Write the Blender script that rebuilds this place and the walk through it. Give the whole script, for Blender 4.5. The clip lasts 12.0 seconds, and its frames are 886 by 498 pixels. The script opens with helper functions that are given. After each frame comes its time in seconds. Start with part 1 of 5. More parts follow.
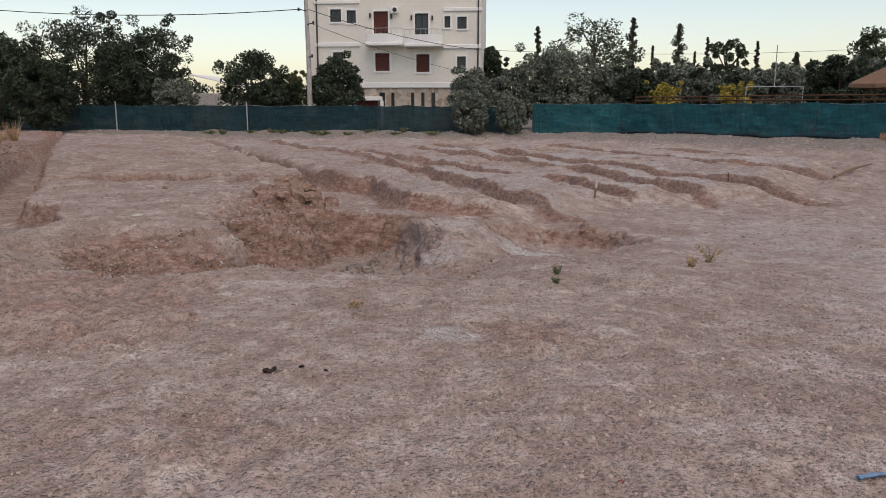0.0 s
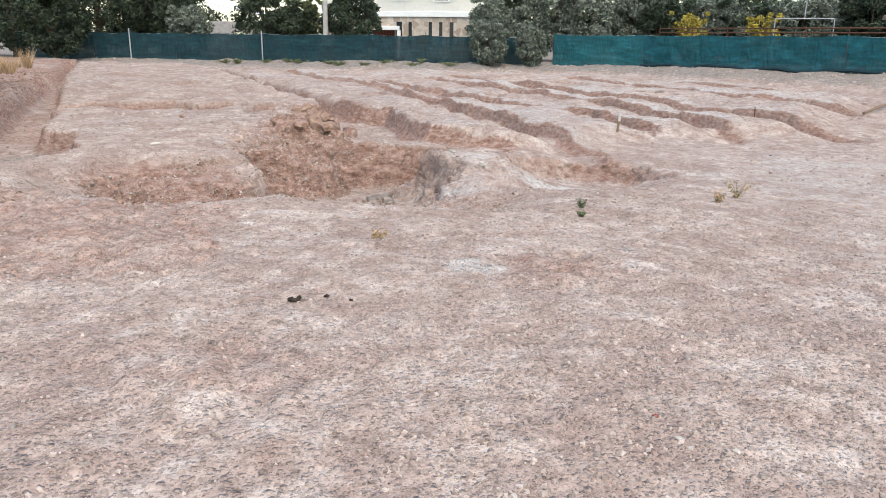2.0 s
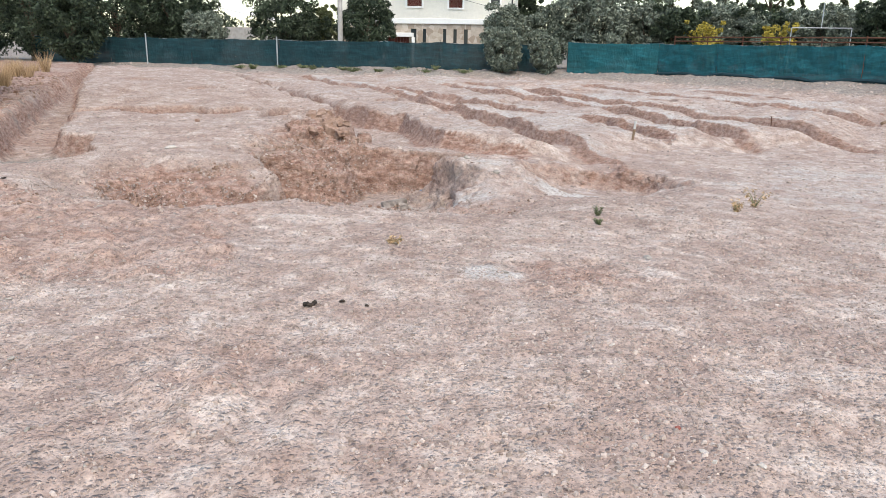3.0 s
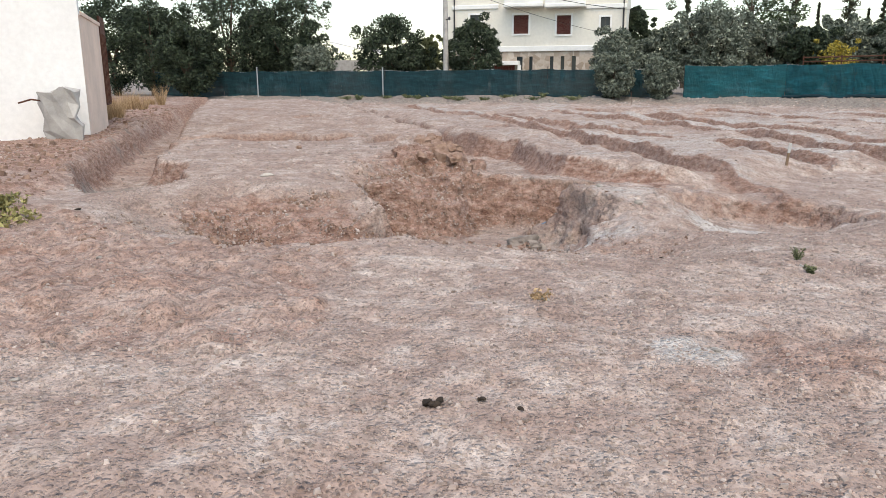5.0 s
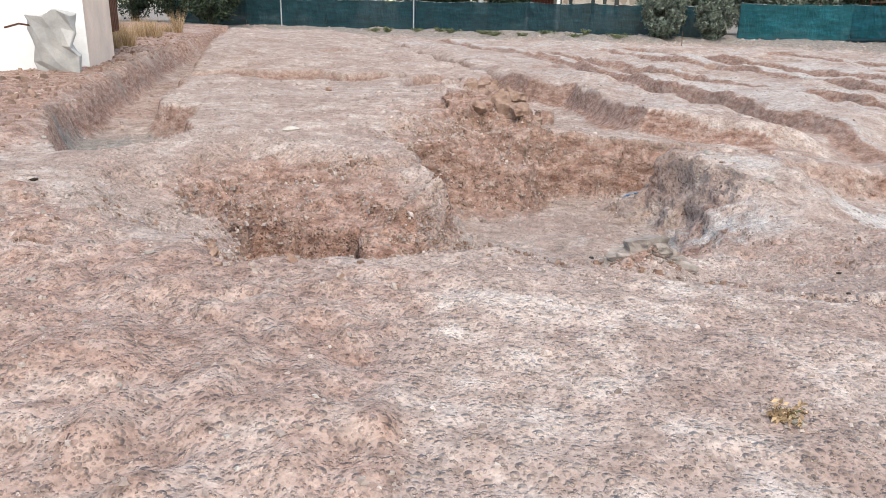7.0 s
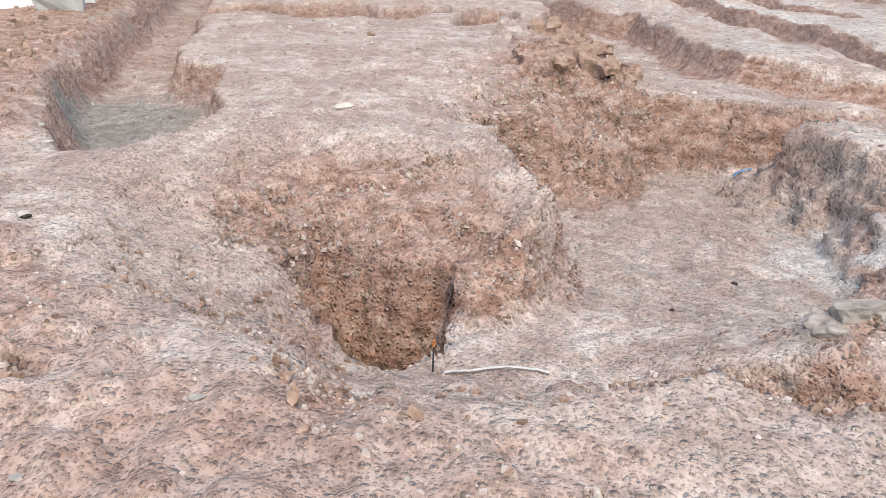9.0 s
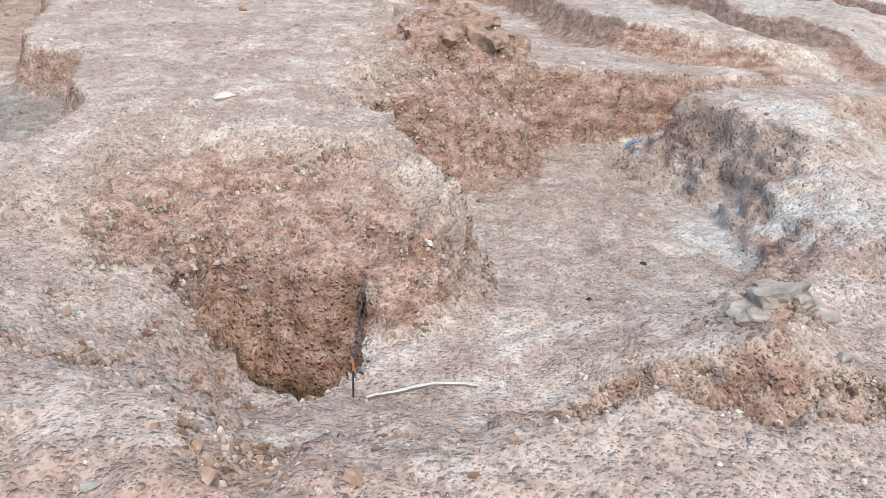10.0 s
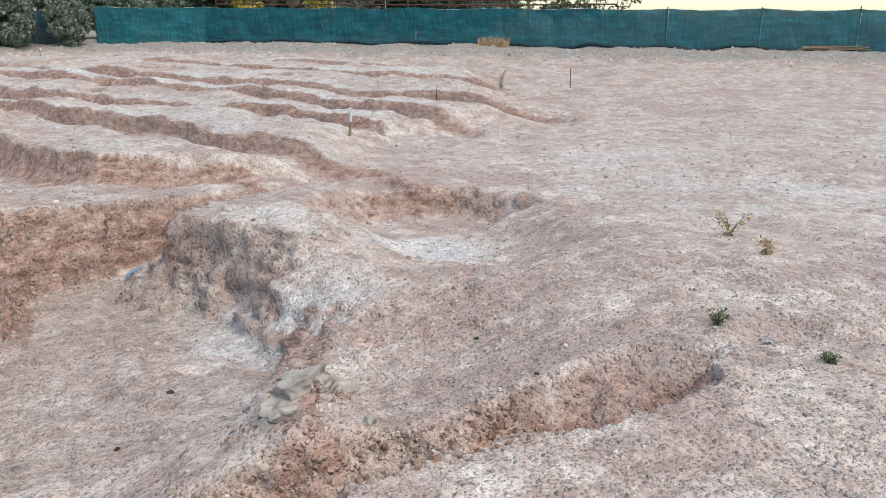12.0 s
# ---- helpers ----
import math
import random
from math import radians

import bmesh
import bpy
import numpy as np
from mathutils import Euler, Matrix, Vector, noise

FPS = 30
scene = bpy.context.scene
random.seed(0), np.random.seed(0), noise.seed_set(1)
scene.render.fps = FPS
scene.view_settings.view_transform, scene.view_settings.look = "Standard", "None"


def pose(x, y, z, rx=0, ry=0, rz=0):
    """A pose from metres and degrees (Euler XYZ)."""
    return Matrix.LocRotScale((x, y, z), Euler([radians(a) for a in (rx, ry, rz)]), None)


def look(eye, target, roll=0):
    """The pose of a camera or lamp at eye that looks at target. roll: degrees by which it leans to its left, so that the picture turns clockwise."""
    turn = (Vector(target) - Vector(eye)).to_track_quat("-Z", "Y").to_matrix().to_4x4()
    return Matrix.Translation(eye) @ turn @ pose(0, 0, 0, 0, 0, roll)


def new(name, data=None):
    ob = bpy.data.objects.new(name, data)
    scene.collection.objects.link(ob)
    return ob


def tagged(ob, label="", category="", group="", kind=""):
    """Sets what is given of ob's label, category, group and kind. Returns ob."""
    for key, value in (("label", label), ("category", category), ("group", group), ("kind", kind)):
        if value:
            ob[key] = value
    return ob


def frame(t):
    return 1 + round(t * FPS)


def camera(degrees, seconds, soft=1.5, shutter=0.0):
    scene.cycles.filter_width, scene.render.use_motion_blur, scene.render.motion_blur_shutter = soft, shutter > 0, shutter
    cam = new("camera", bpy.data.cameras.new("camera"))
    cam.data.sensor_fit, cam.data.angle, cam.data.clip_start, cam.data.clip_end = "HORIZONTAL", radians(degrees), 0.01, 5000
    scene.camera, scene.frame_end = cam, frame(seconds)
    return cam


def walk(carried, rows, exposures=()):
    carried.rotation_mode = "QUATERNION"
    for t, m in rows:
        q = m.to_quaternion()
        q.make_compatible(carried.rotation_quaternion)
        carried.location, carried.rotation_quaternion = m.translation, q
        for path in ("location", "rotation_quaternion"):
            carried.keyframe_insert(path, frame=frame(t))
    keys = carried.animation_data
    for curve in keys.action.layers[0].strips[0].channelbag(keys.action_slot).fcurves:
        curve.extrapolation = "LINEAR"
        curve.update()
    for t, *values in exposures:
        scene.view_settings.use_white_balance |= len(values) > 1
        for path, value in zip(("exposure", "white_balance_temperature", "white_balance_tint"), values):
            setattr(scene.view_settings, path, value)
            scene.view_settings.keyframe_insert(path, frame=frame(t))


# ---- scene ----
cam = camera(61.2, 12.0, soft=0.8)
PATH = [
    (0, (0.939, -0.052, 1.624), (0.765, 1.905, 1.253), 0.1),
    (0.5, (0.932, -0.049, 1.601), (0.788, 1.89, 1.135), 0.6),
    (1, (0.907, -0.014, 1.58), (0.708, 1.903, 1.045), 0.7),
    (1.5, (0.881, 0.008, 1.58), (0.647, 1.921, 1.046), 0.5),
    (2, (0.848, 0.044, 1.571), (0.64, 1.958, 1.03), 0.6),
    (2.5, (0.834, 0.026, 1.573), (0.64, 1.946, 1.049), 0.6),
    (3, (0.808, 0.086, 1.553), (0.569, 2.001, 1.029), 1.0),
    (3.2, (0.8, 0.152, 1.514), (0.522, 2.065, 1.003), 1.3),
    (4.8, (0.31, 1.417, 1.277), (-0.058, 3.328, 0.819), 1.5),
    (5, (0.231, 1.603, 1.286), (-0.273, 3.485, 0.839), -0.3),
    (5.5, (0.018, 2.094, 1.248), (-0.527, 3.961, 0.782), 2.6),
    (6, (-0.221, 2.564, 1.255), (-0.692, 4.433, 0.719), 2.5),
    (6.5, (-0.462, 3.091, 1.266), (-0.952, 4.928, 0.645), 2.4),
    (7, (-0.794, 3.501, 1.255), (-1.337, 5.328, 0.646), 1.1),
    (7.5, (-1.13, 3.865, 1.268), (-1.802, 5.626, 0.598), 0.0),
    (7.7, (-1.225, 4.061, 1.278), (-1.913, 5.809, 0.59), 0.3),
    (9.3, (-1.994, 4.964, 1.573), (-2.523, 6.663, 0.659), 0.3),
    (9.5, (-2.056, 5.039, 1.571), (-2.57, 6.713, 0.605), 0.2),
    (10, (-2.097, 5.171, 1.624), (-2.345, 6.938, 0.721), 0.9),
    (10.5, (-2.084, 5.174, 1.628), (-1.974, 7.01, 0.843), 1.0),
    (11, (-2.057, 5.19, 1.616), (-1.595, 6.989, 0.873), 1.5),
    (11.5, (-2.037, 5.169, 1.617), (-1.354, 6.93, 0.961), 0.7),
    (12, (-1.975, 5.197, 1.587), (-1.035, 6.858, 0.989), 0.3),
]
EXPOSURE = [(0.0, 0.37, 8000, 14), (0.8, 0.50, 8000, 14), (1.4, 1.52, 7500, 5), (3.0, 1.52, 7500, 5), (5.0, 1.24, 7750, 6), (7.0, 1.56, 7600, 5), (9.5, 1.68, 7400, 3), (10.5, 1.70, 7150, -2), (12.0, 1.50, 7150, 0)]
walk(cam, [(t, look(eye, target, roll)) for t, eye, target, roll in PATH], EXPOSURE)

# ---- world and light: even, hazy evening sky ----
SUN_AZ, SUN_EL = 152.0, 60.0        # degrees to the right of +y, above the horizon
world = bpy.data.worlds.new("sky")
scene.world = world
world.use_nodes = True
wt = world.node_tree
sky = wt.nodes.new("ShaderNodeTexSky")
sky.sky_type, sky.sun_disc = "NISHITA", False
sky.sun_elevation, sky.sun_rotation = radians(SUN_EL), radians(SUN_AZ)
sky.air_density, sky.dust_density, sky.ozone_density = 1.0, 1.5, 0.8
wt.links.new(sky.outputs[0], wt.nodes["Background"].inputs[0])
wt.nodes["Background"].inputs[1].default_value = 0.15
sun_data = bpy.data.lights.new("sun", "SUN")
sun_data.energy, sun_data.angle, sun_data.color = 0.6, radians(35), (1.0, 0.93, 0.86)
sun = new("sun", sun_data)
sun.matrix_world = look((0, 0, 30), (-math.sin(radians(SUN_AZ)) * 30, -math.cos(radians(SUN_AZ)) * 30, 30 - 30 * math.tan(radians(SUN_EL))))


# ---- materials ----
class Nodes:
    """A small wrapper that builds one node material."""

    def __init__(self, name, rough=0.9, metal=0.0):
        self.mat = bpy.data.materials.new(name)
        self.mat.use_nodes = True
        self.t = self.mat.node_tree
        self.b = self.t.nodes["Principled BSDF"]
        self.b.inputs["Roughness"].default_value, self.b.inputs["Metallic"].default_value = rough, metal
        self.b.inputs["Specular IOR Level"].default_value = 0.25
        self.pos = self.t.nodes.new("ShaderNodeTexCoord").outputs["Object"]

    def link(self, a, b):
        self.t.links.new(a, b)

    def noise(self, scale, detail=4.0, rough=0.6, stretch=None):
        n = self.t.nodes.new("ShaderNodeTexNoise")
        n.inputs["Scale"].default_value, n.inputs["Detail"].default_value, n.inputs["Roughness"].default_value = scale, detail, rough
        src = self.pos
        if stretch:
            m = self.t.nodes.new("ShaderNodeMapping")
            m.inputs["Scale"].default_value = stretch
            self.link(src, m.inputs[0])
            src = m.outputs[0]
        self.link(src, n.inputs["Vector"])
        return n.outputs["Fac"]

    def voronoi(self, scale, feature="F1", out="Distance"):
        n = self.t.nodes.new("ShaderNodeTexVoronoi")
        n.feature = feature
        n.inputs["Scale"].default_value = scale
        self.link(self.pos, n.inputs["Vector"])
        return n.outputs[out]

    def ramp(self, fac, *stops):
        n = self.t.nodes.new("ShaderNodeValToRGB")
        while len(n.color_ramp.elements) < len(stops):
            n.color_ramp.elements.new(0.5)
        for e, (p, c) in zip(n.color_ramp.elements, stops):
            e.position = p
            e.color = (*c, 1) if isinstance(c, tuple) else (c, c, c, 1)
        self.link(fac, n.inputs[0])
        return n.outputs[0]

    def mix(self, fac, a, b, kind="MIX"):
        n = self.t.nodes.new("ShaderNodeMix")
        n.data_type, n.blend_type = "RGBA", kind
        for k, v in ((0, fac), (6, a), (7, b)):
            if isinstance(v, (int, float)):
                n.inputs[k].default_value = v if k == 0 else (v, v, v, 1)
            elif isinstance(v, tuple):
                n.inputs[k].default_value = (*v, 1)
            else:
                self.link(v, n.inputs[k])
        return n.outputs[2]

    def math(self, op, a, b=0.0):
        n = self.t.nodes.new("ShaderNodeMath")
        n.operation = op
        for k, v in ((0, a), (1, b)):
            if isinstance(v, (int, float)):
                n.inputs[k].default_value = v
            else:
                self.link(v, n.inputs[k])
        return n.outputs[0]

    def attr(self, name):
        n = self.t.nodes.new("ShaderNodeAttribute")
        n.attribute_name = name
        return n.outputs["Fac"]

    def random(self):
        return self.t.nodes.new("ShaderNodeObjectInfo").outputs["Random"]

    def island(self):
        return self.t.nodes.new("ShaderNodeNewGeometry").outputs["Random Per Island"]

    def base(self, c):
        self.link(c, self.b.inputs["Base Color"])
        return self

    def bump(self, height, strength=0.5, dist=0.02):
        n = self.t.nodes.new("ShaderNodeBump")
        n.inputs["Strength"].default_value, n.inputs["Distance"].default_value = strength, dist
        self.link(height, n.inputs["Height"])
        self.link(n.outputs[0], self.b.inputs["Normal"])
        return self


def plain(name, c, rough=0.8, metal=0.0, scale=6.0, vary=0.25, bump=0.15):
    """A surface of one colour with two scales of wear and a fine relief."""
    n = Nodes(name, rough, metal)
    lo, hi = tuple(v * (1 - vary) for v in c), tuple(min(1, v * (1 + vary * 0.6)) for v in c)
    big = n.ramp(n.noise(scale, 5), (0.3, lo), (0.7, hi))
    fine = n.ramp(n.noise(scale * 12, 3), (0.3, 0.85), (0.7, 1.0))
    n.base(n.mix(0.6, big, fine, "MULTIPLY")).bump(n.noise(scale * 10, 4), bump, 0.01)
    return n.mat


def earth_material():
    n = Nodes("earth", 0.95)
    patch = n.noise(1.1, 6, 0.62)
    pale = n.ramp(n.noise(3.4, 7, 0.68), (0.34, (0.30, 0.212, 0.175)), (0.5, (0.435, 0.340, 0.292)), (0.66, (0.56, 0.475, 0.425)))
    trodden = n.ramp(n.noise(6, 6, 0.6), (0.3, (0.275, 0.190, 0.158)), (0.7, (0.39, 0.295, 0.252)))
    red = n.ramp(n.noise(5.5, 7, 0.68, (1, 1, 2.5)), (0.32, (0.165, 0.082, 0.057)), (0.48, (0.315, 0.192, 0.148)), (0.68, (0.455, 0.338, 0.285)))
    grey = n.ramp(n.noise(7, 7, 0.7), (0.30, (0.15, 0.132, 0.115)), (0.55, (0.275, 0.248, 0.22)), (0.7, (0.38, 0.352, 0.318)))
    white = n.ramp(n.noise(9, 7, 0.7), (0.3, (0.37, 0.325, 0.295)), (0.7, (0.61, 0.575, 0.545)))
    wob = n.noise(5.0, 7, 0.72)

    def mask(name, soft=1.0, lo=0.36, hi=0.64):
        return n.ramp(n.math("ADD", n.attr(name), n.math("MULTIPLY", n.math("SUBTRACT", wob, 0.5), soft)), (lo, 0.0), (hi, 1.0))

    c = n.mix(n.ramp(patch, (0.49, 0.0), (0.57, 0.85)), pale, trodden)
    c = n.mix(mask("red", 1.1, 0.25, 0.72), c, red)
    c = n.mix(mask("grey"), c, grey)
    c = n.mix(mask("white"), c, white)
    # near-black brown: deep shade put into the floor colour, along with damp soil
    damp_shade = n.ramp(n.noise(9, 5, 0.6), (0.3, (0.045, 0.034, 0.022)), (0.7, (0.15, 0.095, 0.058)))
    c = n.mix(mask("damp_shade", 0.6), c, damp_shade)
    blotch = n.ramp(n.noise(11, 5, 0.7), (0.36, 0.68), (0.5, 1.0), (0.62, 1.14))
    c = n.mix(0.9, c, blotch, "MULTIPLY")
    # low spots darker, tops paler: shade between clods painted into the tone
    crumb = n.noise(30, 3.5, 0.65)
    c = n.mix(0.7, c, n.ramp(crumb, (0.34, 0.64), (0.44, 0.96), (0.56, 1.0), (0.66, 1.14)), "MULTIPLY")
    warp = n.t.nodes.new("ShaderNodeVectorMath")
    warp.operation = "MULTIPLY_ADD"
    wn = n.t.nodes.new("ShaderNodeTexNoise")
    wn.inputs["Scale"].default_value, wn.inputs["Detail"].default_value = 55, 1
    n.link(n.pos, wn.inputs["Vector"])
    n.link(wn.outputs["Color"], warp.inputs[0])
    warp.inputs[1].default_value = (0.0045, 0.0045, 0.0045)
    n.link(n.pos, warp.inputs[2])
    smooth, n.pos = n.pos, warp.outputs[0]
    grains = []
    for scale in (31, 74):
        bw = n.t.nodes.new("ShaderNodeRGBToBW")
        n.link(n.voronoi(scale, "F1", "Color"), bw.inputs[0])
        away = n.voronoi(scale)
        big = n.ramp(bw.outputs[0], (0.35, 0.1), (0.7, 1.0))
        c = n.mix(n.ramp(away, (0.34, 0.85), (0.44, 0.0)), c, n.mix(1.0, c, n.ramp(bw.outputs[0], (0.25, 0.64), (0.45, 0.96), (0.6, 1.0), (0.75, 1.2)), "MULTIPLY"))
        grains.append(n.math("MULTIPLY", n.math("MAXIMUM", n.math("SUBTRACT", 0.5, away), 0.0), big))
    n.pos = smooth
    c = n.mix(n.ramp(n.noise(0.35, 5, 0.6), (0.35, 0.0), (0.65, 0.3)), c, (0.30, 0.21, 0.175))
    n.base(c)
    rel = n.math("ADD", n.math("MULTIPLY", n.noise(9, 3, 0.55), 0.6), n.math("ADD", n.math("MULTIPLY", grains[0], 1.3), n.math("MULTIPLY", grains[1], 0.65)))
    rel = n.math("ADD", rel, n.math("MULTIPLY", crumb, 0.16))
    n.bump(rel, 1.0, 0.044)
    return n.mat


def leaf_material(name, dark, light, rough=0.6):
    n = Nodes(name, rough)
    n.base(n.mix(0.35, n.ramp(n.island(), (0.0, dark), (0.65, light), (1.0, tuple(min(1, v * 1.5) for v in light))), n.ramp(n.noise(0.9, 3), (0.3, 0.55), (0.7, 1.0)), "MULTIPLY"))
    return n.mat


def net_material(name, c, clear):
    """Woven shade net: coloured threads with gaps that let light through."""
    n = Nodes(name, 0.75)
    weave = n.noise(2.2, 5, 0.65, (0.5, 0.5, 2.2))
    n.base(n.ramp(weave, (0.3, tuple(v * 0.55 for v in c)), (0.55, c), (0.75, tuple(v * 1.6 for v in c))))
    n.bump(n.math("ADD", n.noise(1.6, 5, 0.6, (1, 1, 0.5)), n.math("MULTIPLY", n.noise(5, 4, 0.6, (1, 1, 0.3)), 0.4)), 0.9, 0.25)
    tr = n.t.nodes.new("ShaderNodeBsdfTransparent")
    mx = n.t.nodes.new("ShaderNodeMixShader")
    n.link(n.ramp(n.noise(0.7, 3), (0.3, clear * 0.5), (0.7, clear * 1.3)), mx.inputs[0])
    n.link(n.b.outputs[0], mx.inputs[1])
    n.link(tr.outputs[0], mx.inputs[2])
    n.link(mx.outputs[0], n.t.nodes["Material Output"].inputs[0])
    return n.mat


def stone_material(name, a, b, scale=9.0):
    n = Nodes(name, 0.85)
    c = n.mix(0.5, n.ramp(n.noise(scale, 5), (0.3, a), (0.7, b)), n.ramp(n.island(), (0, 0.25), (1, 1.3)), "MULTIPLY")
    n.base(c).bump(n.noise(scale * 5, 4), 0.4, 0.01)
    return n.mat


M_EARTH = earth_material()
M_GRAVEL = stone_material("gravel", (0.24, 0.18, 0.152), (0.52, 0.435, 0.39))
M_CLOD = stone_material("clod", (0.17, 0.095, 0.065), (0.36, 0.25, 0.195))
M_ROCK = stone_material("rock", (0.17, 0.15, 0.13), (0.36, 0.325, 0.29))
M_WHITE_STONE = stone_material("white_stone", (0.30, 0.26, 0.23), (0.46, 0.42, 0.38))
M_DARK = stone_material("dark_clod", (0.02, 0.015, 0.012), (0.055, 0.04, 0.03))
M_PLASTER = plain("white_plaster", (0.80, 0.79, 0.78), 0.85, 0, 0.8, 0.05, 0.05)
M_BEIGE = plain("beige_plaster", (0.78, 0.60, 0.49), 0.9, 0, 1.2, 0.12, 0.05)
M_FACADE = plain("cream_plaster", (0.74, 0.71, 0.64), 0.85, 0, 0.4, 0.06, 0.05)
M_TRIM = plain("white_trim", (0.80, 0.80, 0.78), 0.7, 0, 1.5, 0.05, 0.03)
M_SHUTTER = plain("brown_shutter", (0.12, 0.035, 0.025), 0.55, 0, 2.0, 0.25, 0.05)
M_FRAME = plain("dark_frame", (0.045, 0.045, 0.05), 0.5, 0, 2.0, 0.2, 0.05)
M_CONCRETE = plain("concrete", (0.42, 0.40, 0.38), 0.9, 0, 3.0, 0.25, 0.4)
M_WOOD = plain("weathered_wood", (0.22, 0.15, 0.10), 0.85, 0, 8.0, 0.35, 0.4)
M_POST = plain("galvanised_steel", (0.42, 0.44, 0.46), 0.45, 0.6, 4.0, 0.2, 0.1)
M_RUST = plain("rusty_steel", (0.13, 0.06, 0.04), 0.85, 0.2, 14.0, 0.4, 0.3)
M_CABLE = plain("cable", (0.03, 0.03, 0.03), 0.6, 0, 3.0, 0.2, 0.0)
# darker copy of the teal net: the trees' shade is in its colour
M_NET_SHADED = net_material("shaded_net", (0.006, 0.035, 0.045), 0.05)
M_NET = net_material("teal_net", (0.006, 0.084, 0.102), 0.055)
M_HEM = plain("net_hem", (0.01, 0.035, 0.045), 0.7, 0, 3.0, 0.3, 0.2)
M_BARK = plain("bark", (0.10, 0.075, 0.055), 0.95, 0, 7.0, 0.4, 0.6)
M_OLIVE = leaf_material("olive_leaves", (0.045, 0.06, 0.045), (0.19, 0.215, 0.17))
M_OLIVE_DARK = leaf_material("dark_olive_leaves", (0.009, 0.017, 0.010), (0.05, 0.068, 0.04))
M_PINE = leaf_material("pine_needles", (0.015, 0.028, 0.014), (0.06, 0.085, 0.04))
M_CYPRESS = leaf_material("cypress_leaves", (0.018, 0.022, 0.013), (0.06, 0.062, 0.035))
M_YELLOW = leaf_material("yellowing_leaves", (0.12, 0.11, 0.03), (0.42, 0.33, 0.06))
M_WEED = leaf_material("weed_leaves", (0.04, 0.05, 0.022), (0.14, 0.155, 0.075))
M_SHRUB = leaf_material("shrub_leaves", (0.12, 0.11, 0.04), (0.30, 0.27, 0.11))
M_STRAW = leaf_material("dry_grass", (0.22, 0.135, 0.07), (0.46, 0.32, 0.19))
M_ROOF = plain("brown_canvas", (0.24, 0.135, 0.085), 0.9, 0, 1.0, 0.2, 0.15)
M_PLASTIC_BLUE = plain("blue_plastic", (0.16, 0.26, 0.38), 0.5, 0, 20.0, 0.2, 0.1)
M_PLASTIC_WHITE = plain("white_plastic", (0.46, 0.45, 0.44), 0.5, 0, 20.0, 0.12, 0.2)
M_ORANGE = plain("orange_paint", (0.55, 0.16, 0.04), 0.6, 0, 20.0, 0.2, 0.1)
M_GLASS = Nodes("window_glass", 0.08).mat
M_GLASS.node_tree.nodes["Principled BSDF"].inputs["Base Color"].default_value = (0.04, 0.05, 0.055, 1)


# ---- helpers for meshes ----
def part(name, bm, material, parent=None, label=""):
    """Links a bmesh as one mesh object, under a thing or a part."""
    me = bpy.data.meshes.new(name)
    bm.to_mesh(me)
    bm.free()
    me.materials.append(material)
    ob = new(name, me)
    ob.parent = parent
    if label:
        ob["label"] = label
    return ob


def thing(name, label, category, m=None, group="", kind=""):
    ob = new(name)
    ob.empty_display_size = 0.2
    if m is not None:
        ob.matrix_world = m
    return tagged(ob, label, category, group, kind)


def box(bm, x0, x1, y0, y1, z0, z1, bevel=0.0):
    r = bmesh.ops.create_cube(bm, size=1, matrix=Matrix.LocRotScale(((x0 + x1) / 2, (y0 + y1) / 2, (z0 + z1) / 2), None, (x1 - x0, y1 - y0, z1 - z0)))
    if bevel:
        bmesh.ops.bevel(bm, geom=list({e for v in r["verts"] for e in v.link_edges}), offset=bevel, segments=1, affect="EDGES")
    return bm


def tube(bm, pts, radii, sides=7):
    """A tapered tube along points."""
    rings = []
    pts = [Vector(p) for p in pts]
    for i, p in enumerate(pts):
        d = (pts[min(i + 1, len(pts) - 1)] - pts[max(i - 1, 0)]).normalized()
        u = d.orthogonal().normalized()
        v = d.cross(u)
        r = radii[i] if isinstance(radii, (list, tuple)) else radii
        rings.append([bm.verts.new(p + r * (math.cos(a) * u + math.sin(a) * v)) for a in (k * math.tau / sides for k in range(sides))])
    for a, b in zip(rings, rings[1:]):
        for k in range(sides):
            bm.faces.new((a[k], a[(k + 1) % sides], b[(k + 1) % sides], b[k]))
    bm.faces.new(rings[0][::-1])
    bm.faces.new(rings[-1])
    return bm


def lump(bm, centre, size, rng, sub=2, rough=0.25, cuts=5):
    """An irregular stone or clod with broken flat faces."""
    r = bmesh.ops.create_icosphere(bm, subdivisions=sub, radius=1)
    off = Vector((rng.uniform(0, 99), rng.uniform(0, 99), rng.uniform(0, 99)))
    planes = [(Vector((rng.gauss(0, 1), rng.gauss(0, 1), rng.gauss(0, 1))).normalized(), rng.uniform(0.5, 0.8)) for _ in range(cuts)]
    for v in r["verts"]:
        p = v.co * (1 + rough * 1.4 * noise.noise(v.co * 1.3 + off))
        for nrm, dist in planes:
            over = p.dot(nrm) - dist
            if over > 0:
                p = p - nrm * over * 0.9
        p = p * (1 + rough * 0.45 * noise.noise(v.co * 4.5 + off))
        v.co = Vector((p.x * size[0], p.y * size[1], p.z * size[2])) + Vector(centre)
    return bm


# ---- the shape of the ground ----
def step(a, b, v):
    u = np.clip((v - a) / (b - a), 0, 1)
    return u * u * (3 - 2 * u)


